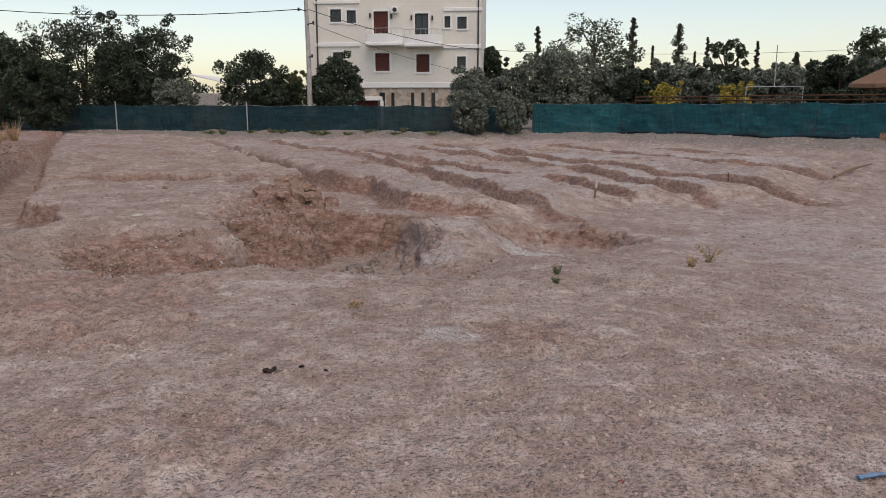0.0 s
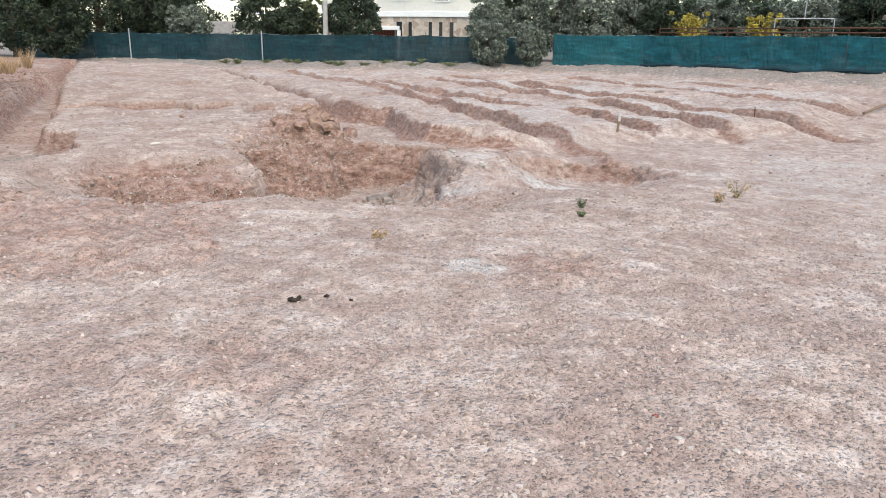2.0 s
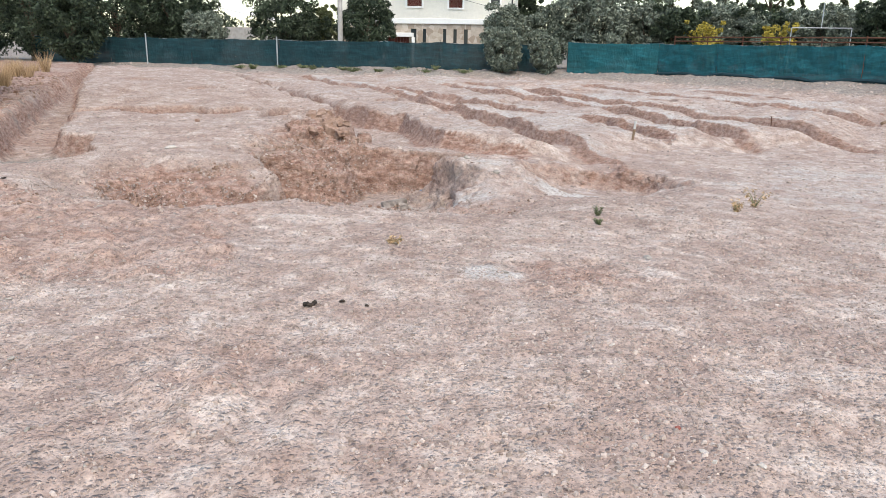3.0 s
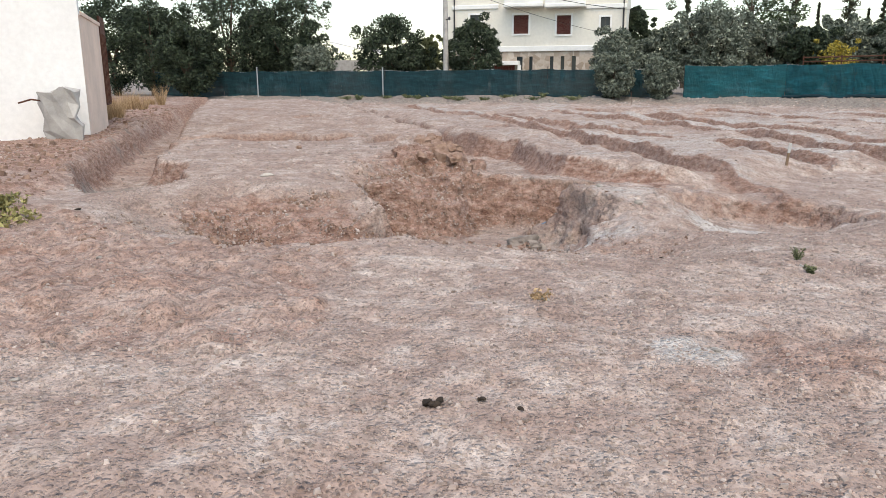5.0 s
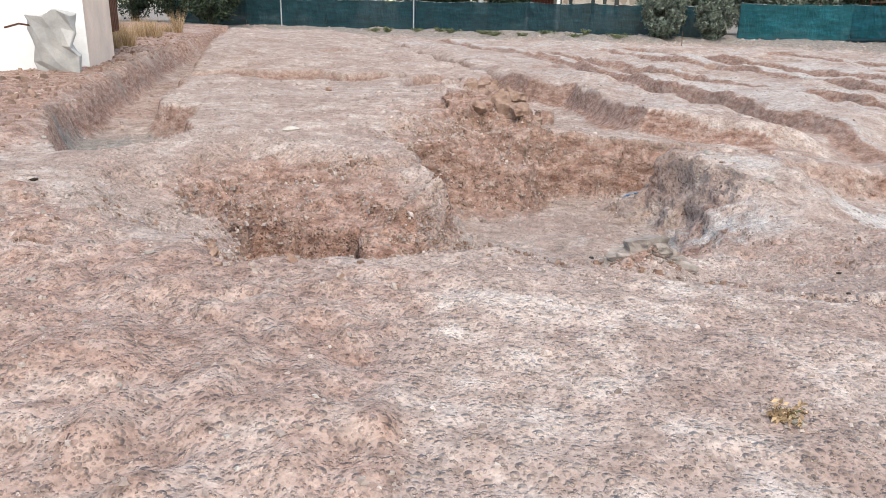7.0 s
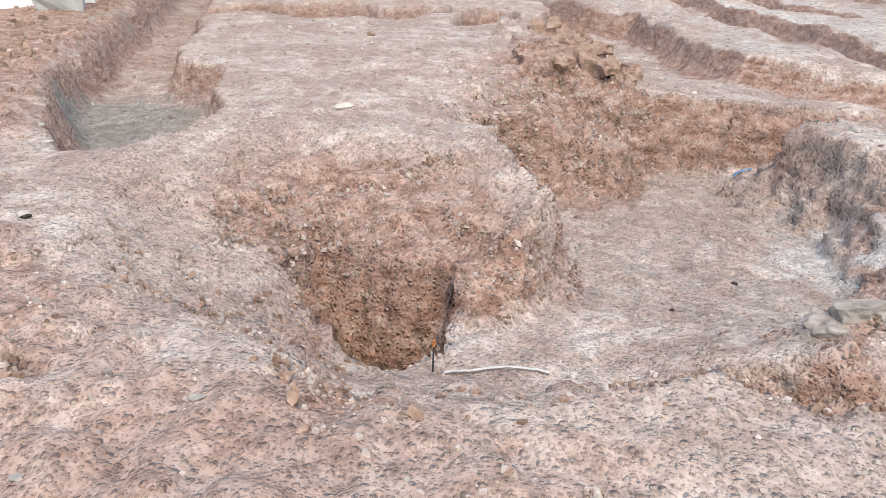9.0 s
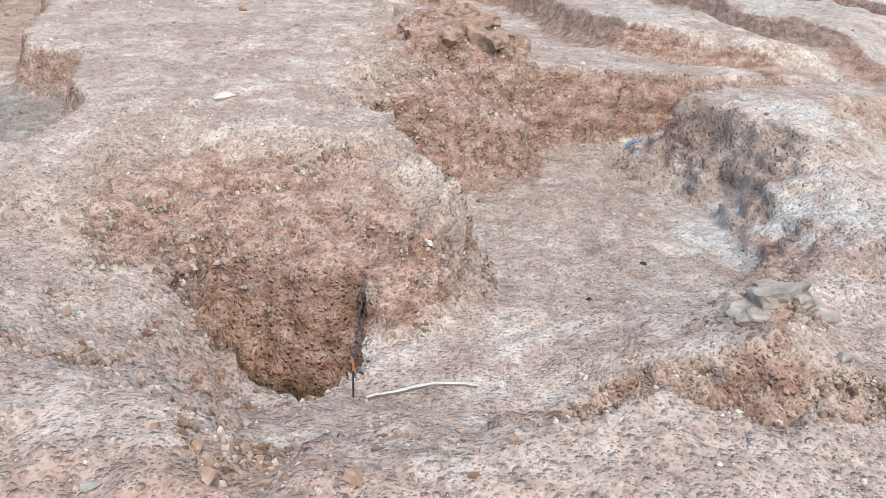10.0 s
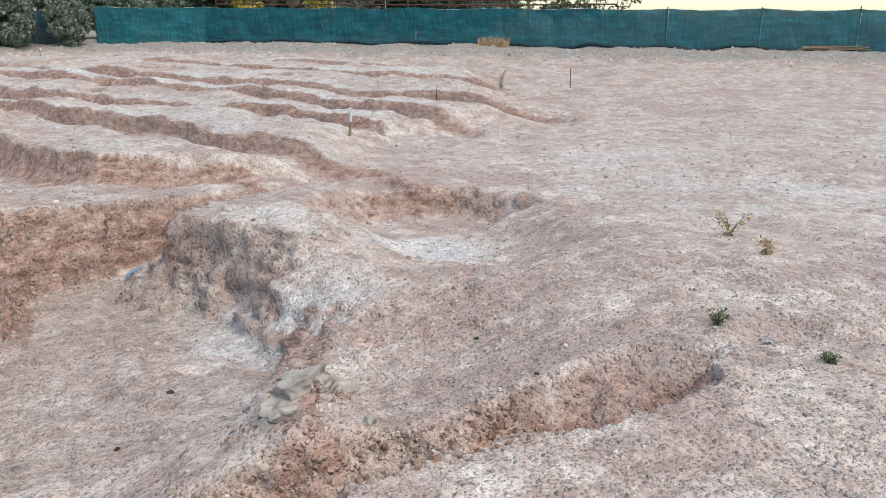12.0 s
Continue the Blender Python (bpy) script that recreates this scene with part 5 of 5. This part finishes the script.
scatter("rubble", "lumps and clods of orange earth on the spoil bank", M_CLOD, 11000, (-20, -6, 5, 30), 0.015, 0.08, 308,
        lambda x, y, r: r < 0.9 * step(-0.1, 0.5, foot_of_bank(y) - x), 0.75, 4.0)


def plant(name, x, y, h, w, n, leaf, seed, mat, label, group=""):
    rng = random.Random(seed)
    root = thing(name, label, "plant", pose(x, y, height(x, y) - 0.01), group)
    bm = bmesh.new()
    cl = []
    for k in range(n):
        a, r = rng.uniform(0, math.tau), rng.uniform(0.15, 0.5) * w
        top = h * rng.uniform(0.55, 1.0)
        p = (r * math.cos(a), r * math.sin(a), top)
        tube(bm, [(0, 0, 0), (p[0] * 0.4, p[1] * 0.4, top * 0.6), p], [0.006, 0.004, 0.002], 5)
        cl += [(p[0] * u, p[1] * u, top * u, leaf * 1.8) for u in (0.15, 0.4, 0.7, 1.0)]
    part("stem", bm, M_WEED, root)
    me = leaf_mesh("foliage", cl, 10, leaf, seed)
    me.materials.append(mat)
    ob = new("foliage", me)
    ob.parent = root
    return root


plant("weed", 1.47, 7.98, 0.11, 0.16, 8, 0.011, 401, M_WEED, "small leafy green weed growing beside the rut")
plant("weed", 1.42, 7.22, 0.06, 0.10, 6, 0.012, 402, M_WEED, "tiny green weed rosette on bare soil")
plant("weed", 3.5, 9.6, 0.22, 0.3, 5, 0.018, 403, M_STRAW, "dry sparse weed on pale ground", "dry weeds")
plant("weed", 3.1, 8.9, 0.14, 0.22, 5, 0.018, 404, M_STRAW, "dry sparse weed on pale ground", "dry weeds")
plant("weed", -0.33, 5.94, 0.05, 0.14, 6, 0.015, 405, M_STRAW, "flattened dry weed on trodden ground", "dry weeds")
for k, (x, y, h) in enumerate(((-5.45, 7.0, 0.1), (-5.75, 7.25, 0.13), (-5.9, 6.8, 0.14), (-5.6, 6.65, 0.1))):
    plant("ground_shrub", x, y, h, 0.7, 22, 0.035, 410 + k, M_SHRUB, "low yellow-green creeping shrub at the foot of the bank", "creeping shrubs")
rng = random.Random(9)
for k in range(12):
    x = -19 + k * 1.35 + rng.uniform(-0.5, 0.5)
    plant("weed", x, 49.0 + rng.uniform(-0.7, 0.6), rng.uniform(0.12, 0.3), rng.uniform(0.6, 1.6), 14, 0.05, 430 + k, M_WEED, "green weed clump at the foot of the net fence", "fence weeds")


def grass_tuft(x, y, h, seed):
    rng = np.random.default_rng(seed)
    n = 140
    a, r = rng.uniform(0, math.tau, n), rng.uniform(0, 0.16, n)
    bx, by = r * np.cos(a), r * np.sin(a)
    hh = h * rng.uniform(0.5, 1.1, n)
    tx, ty = bx + np.cos(a) * hh * rng.uniform(0.1, 0.5, n), by + np.sin(a) * hh * rng.uniform(0.1, 0.5, n)
    w = 0.008
    v = np.stack([np.stack([bx - w, by, 0 * bx], -1), np.stack([bx + w, by, 0 * bx], -1), np.stack([tx, ty, hh], -1)], 1).reshape(-1, 3)
    me = bpy.data.meshes.new("foliage")
    me.from_pydata(v.tolist(), [], np.arange(3 * n).reshape(-1, 3).tolist())
    me.materials.append(M_STRAW)
    root = thing("grass_tuft", "dry straw-coloured grass tuft on the spoil bank", "grass", pose(x, y, height(x, y) - 0.02), "dry tufts")
    ob = new("foliage", me)
    ob.parent = root


for k in range(46):
    u = rng.random()
    y = 15.5 + 20 * u * u
    grass_tuft(float(foot_of_bank(y)) - rng.uniform(1.7, 3.6), y, rng.uniform(0.4, 1.0), 500 + k)
for k in range(6):
    grass_tuft(19 + k * 0.22, 38.4 - k * 0.1, rng.uniform(0.3, 0.6), 560 + k)

# survey stakes and rods
stake = thing("survey_stake", "short wooden survey stake with a white painted top", "stake", pose(2.84, 16.9, height(2.84, 16.9), 3, 4, 20))
part("shaft", box(bmesh.new(), -0.025, 0.025, -0.012, 0.012, -0.1, 0.24, 0.004), M_WOOD, stake)
part("painted_top", box(bmesh.new(), -0.026, 0.026, -0.013, 0.013, 0.24, 0.42, 0.004), M_PLASTIC_WHITE, stake, "white painted top")
for x, y, h in ((7.0, 21.4, 0.45), (13.2, 24.0, 0.6), (-0.6, 46.3, 0.8)):
    rod = thing("marker_rod", "thin rusty steel marker rod driven into soil", "rod", pose(x, y, height(x, y), 2, -3, 0), "marker rods")
    bm = bmesh.new()
    tube(bm, [(0, 0, -0.2), (0, 0, h)], 0.014, 7)
    part("bar", bm, M_RUST, rod)
peg = thing("marker_peg", "short black peg with an orange tip at the shaft's rim", "peg", pose(-2.9, 7.92, height(-2.9, 7.92) - 0.02, -2, 1, 0))
bm = bmesh.new()
tube(bm, [(0, 0, -0.08), (0.002, 0, 0.17)], 0.005, 8)
part("rod", bm, M_FRAME, peg)
bm = bmesh.new()
tube(bm, [(0.002, 0, 0.17), (0.003, 0, 0.205)], 0.006, 8)
part("tip", bm, M_ORANGE, peg, "orange tip")


def strip(name, pts, width, mat, label, category):
    """A crumpled flat strip lying along points."""
    root = thing(name, label, category, pose(0, 0, 0))
    bm = bmesh.new()
    rows = []
    n = 18
    for k in range(n + 1):
        u = k / n * (len(pts) - 1)
        i = min(int(u), len(pts) - 2)
        p = Vector(pts[i]).lerp(Vector(pts[i + 1]), u - i)
        d = (Vector(pts[i + 1]) - Vector(pts[i])).normalized()
        s = Vector((-d.y, d.x, 0)) * width * (0.6 + 0.5 * noise.noise(Vector((k * 0.5, 3, 0))))
        z = height(p.x, p.y) + 0.012 + 0.012 * abs(noise.noise(Vector((k * 0.8, 0, 0))))
        rows.append([bm.verts.new((p.x + s.x * q, p.y + s.y * q, z + 0.012 * (1 - abs(q)))) for q in (-0.5, 0, 0.5)] + [bm.verts.new((p.x, p.y, z - 0.01))])
    for a, b in zip(rows, rows[1:]):
        for i, j in ((0, 1), (1, 2), (2, 3), (3, 0)):
            bm.faces.new((a[i], b[i], b[j], a[j]))
    part("sheet", bm, mat, root)
    return root


strip("plastic_strip", [(-2.83, 7.9, 0), (-2.7, 7.97, 0), (-2.5, 8.07, 0), (-2.33, 8.1, 0)], 0.03, M_PLASTIC_WHITE, "crumpled white plastic tape lying in the pit", "tape")
strip("plastic_scrap", [(2.5, 3.17, 0), (2.58, 3.2, 0), (2.66, 3.2, 0)], 0.05, M_PLASTIC_BLUE, "crumpled bluish plastic scrap on the ground", "litter")
strip("plastic_scrap", [(1.41, 7.57, 0), (1.44, 7.6, 0), (1.45, 7.63, 0)], 0.025, M_PLASTIC_WHITE, "white plastic scrap on the ground", "litter")
strip("plastic_scrap", [(-3.22, 8.42, 0), (-3.16, 8.46, 0), (-3.12, 8.52, 0)], 0.10, plain("pale_green_plastic", (0.42, 0.55, 0.52), 0.5, 0, 20, 0.15, 0.2), "pale green plastic scrap in the shaft", "litter")
strip("plastic_scrap", [(-1.25, 12.92, 0), (-1.16, 12.96, 0), (-1.08, 12.98, 0)], 0.08, M_PLASTIC_BLUE, "blue plastic scrap stuck in the pit wall", "litter")

# a weathered pole and some sticks by the fence
log = thing("wooden_pole", "long dark weathered pole lying on the slope", "pole", pose(0, 0, 0))
bm = bmesh.new()
tube(bm, [(11.3, 25.0, height(11.3, 25.0) + 0.05), (12.8, 27.2, height(12.8, 27.2) + 0.14), (14.4, 29.4, height(14.4, 29.4) + 0.1)], [0.05, 0.045, 0.03], 8)
part("shaft", bm, M_WOOD, log)
for k in range(7):
    s = thing("stick", "grey dry stick stacked before the teal fence", "stick", pose(31.6 + 0.1 * k, 28.0 - 0.07 * k, height(31.6 + 0.1 * k, 28.0 - 0.07 * k) + 0.06 + 0.04 * (k % 3), 0, 0, -40 + 5 * math.sin(k * 2)), "stacked sticks")
    bm = bmesh.new()
    tube(bm, [(-1.3, 0, 0), (0, 0.03, 0.03), (1.2, 0, 0.02)], [0.035, 0.03, 0.02], 6)
    part("shaft", bm, M_WOOD, s)
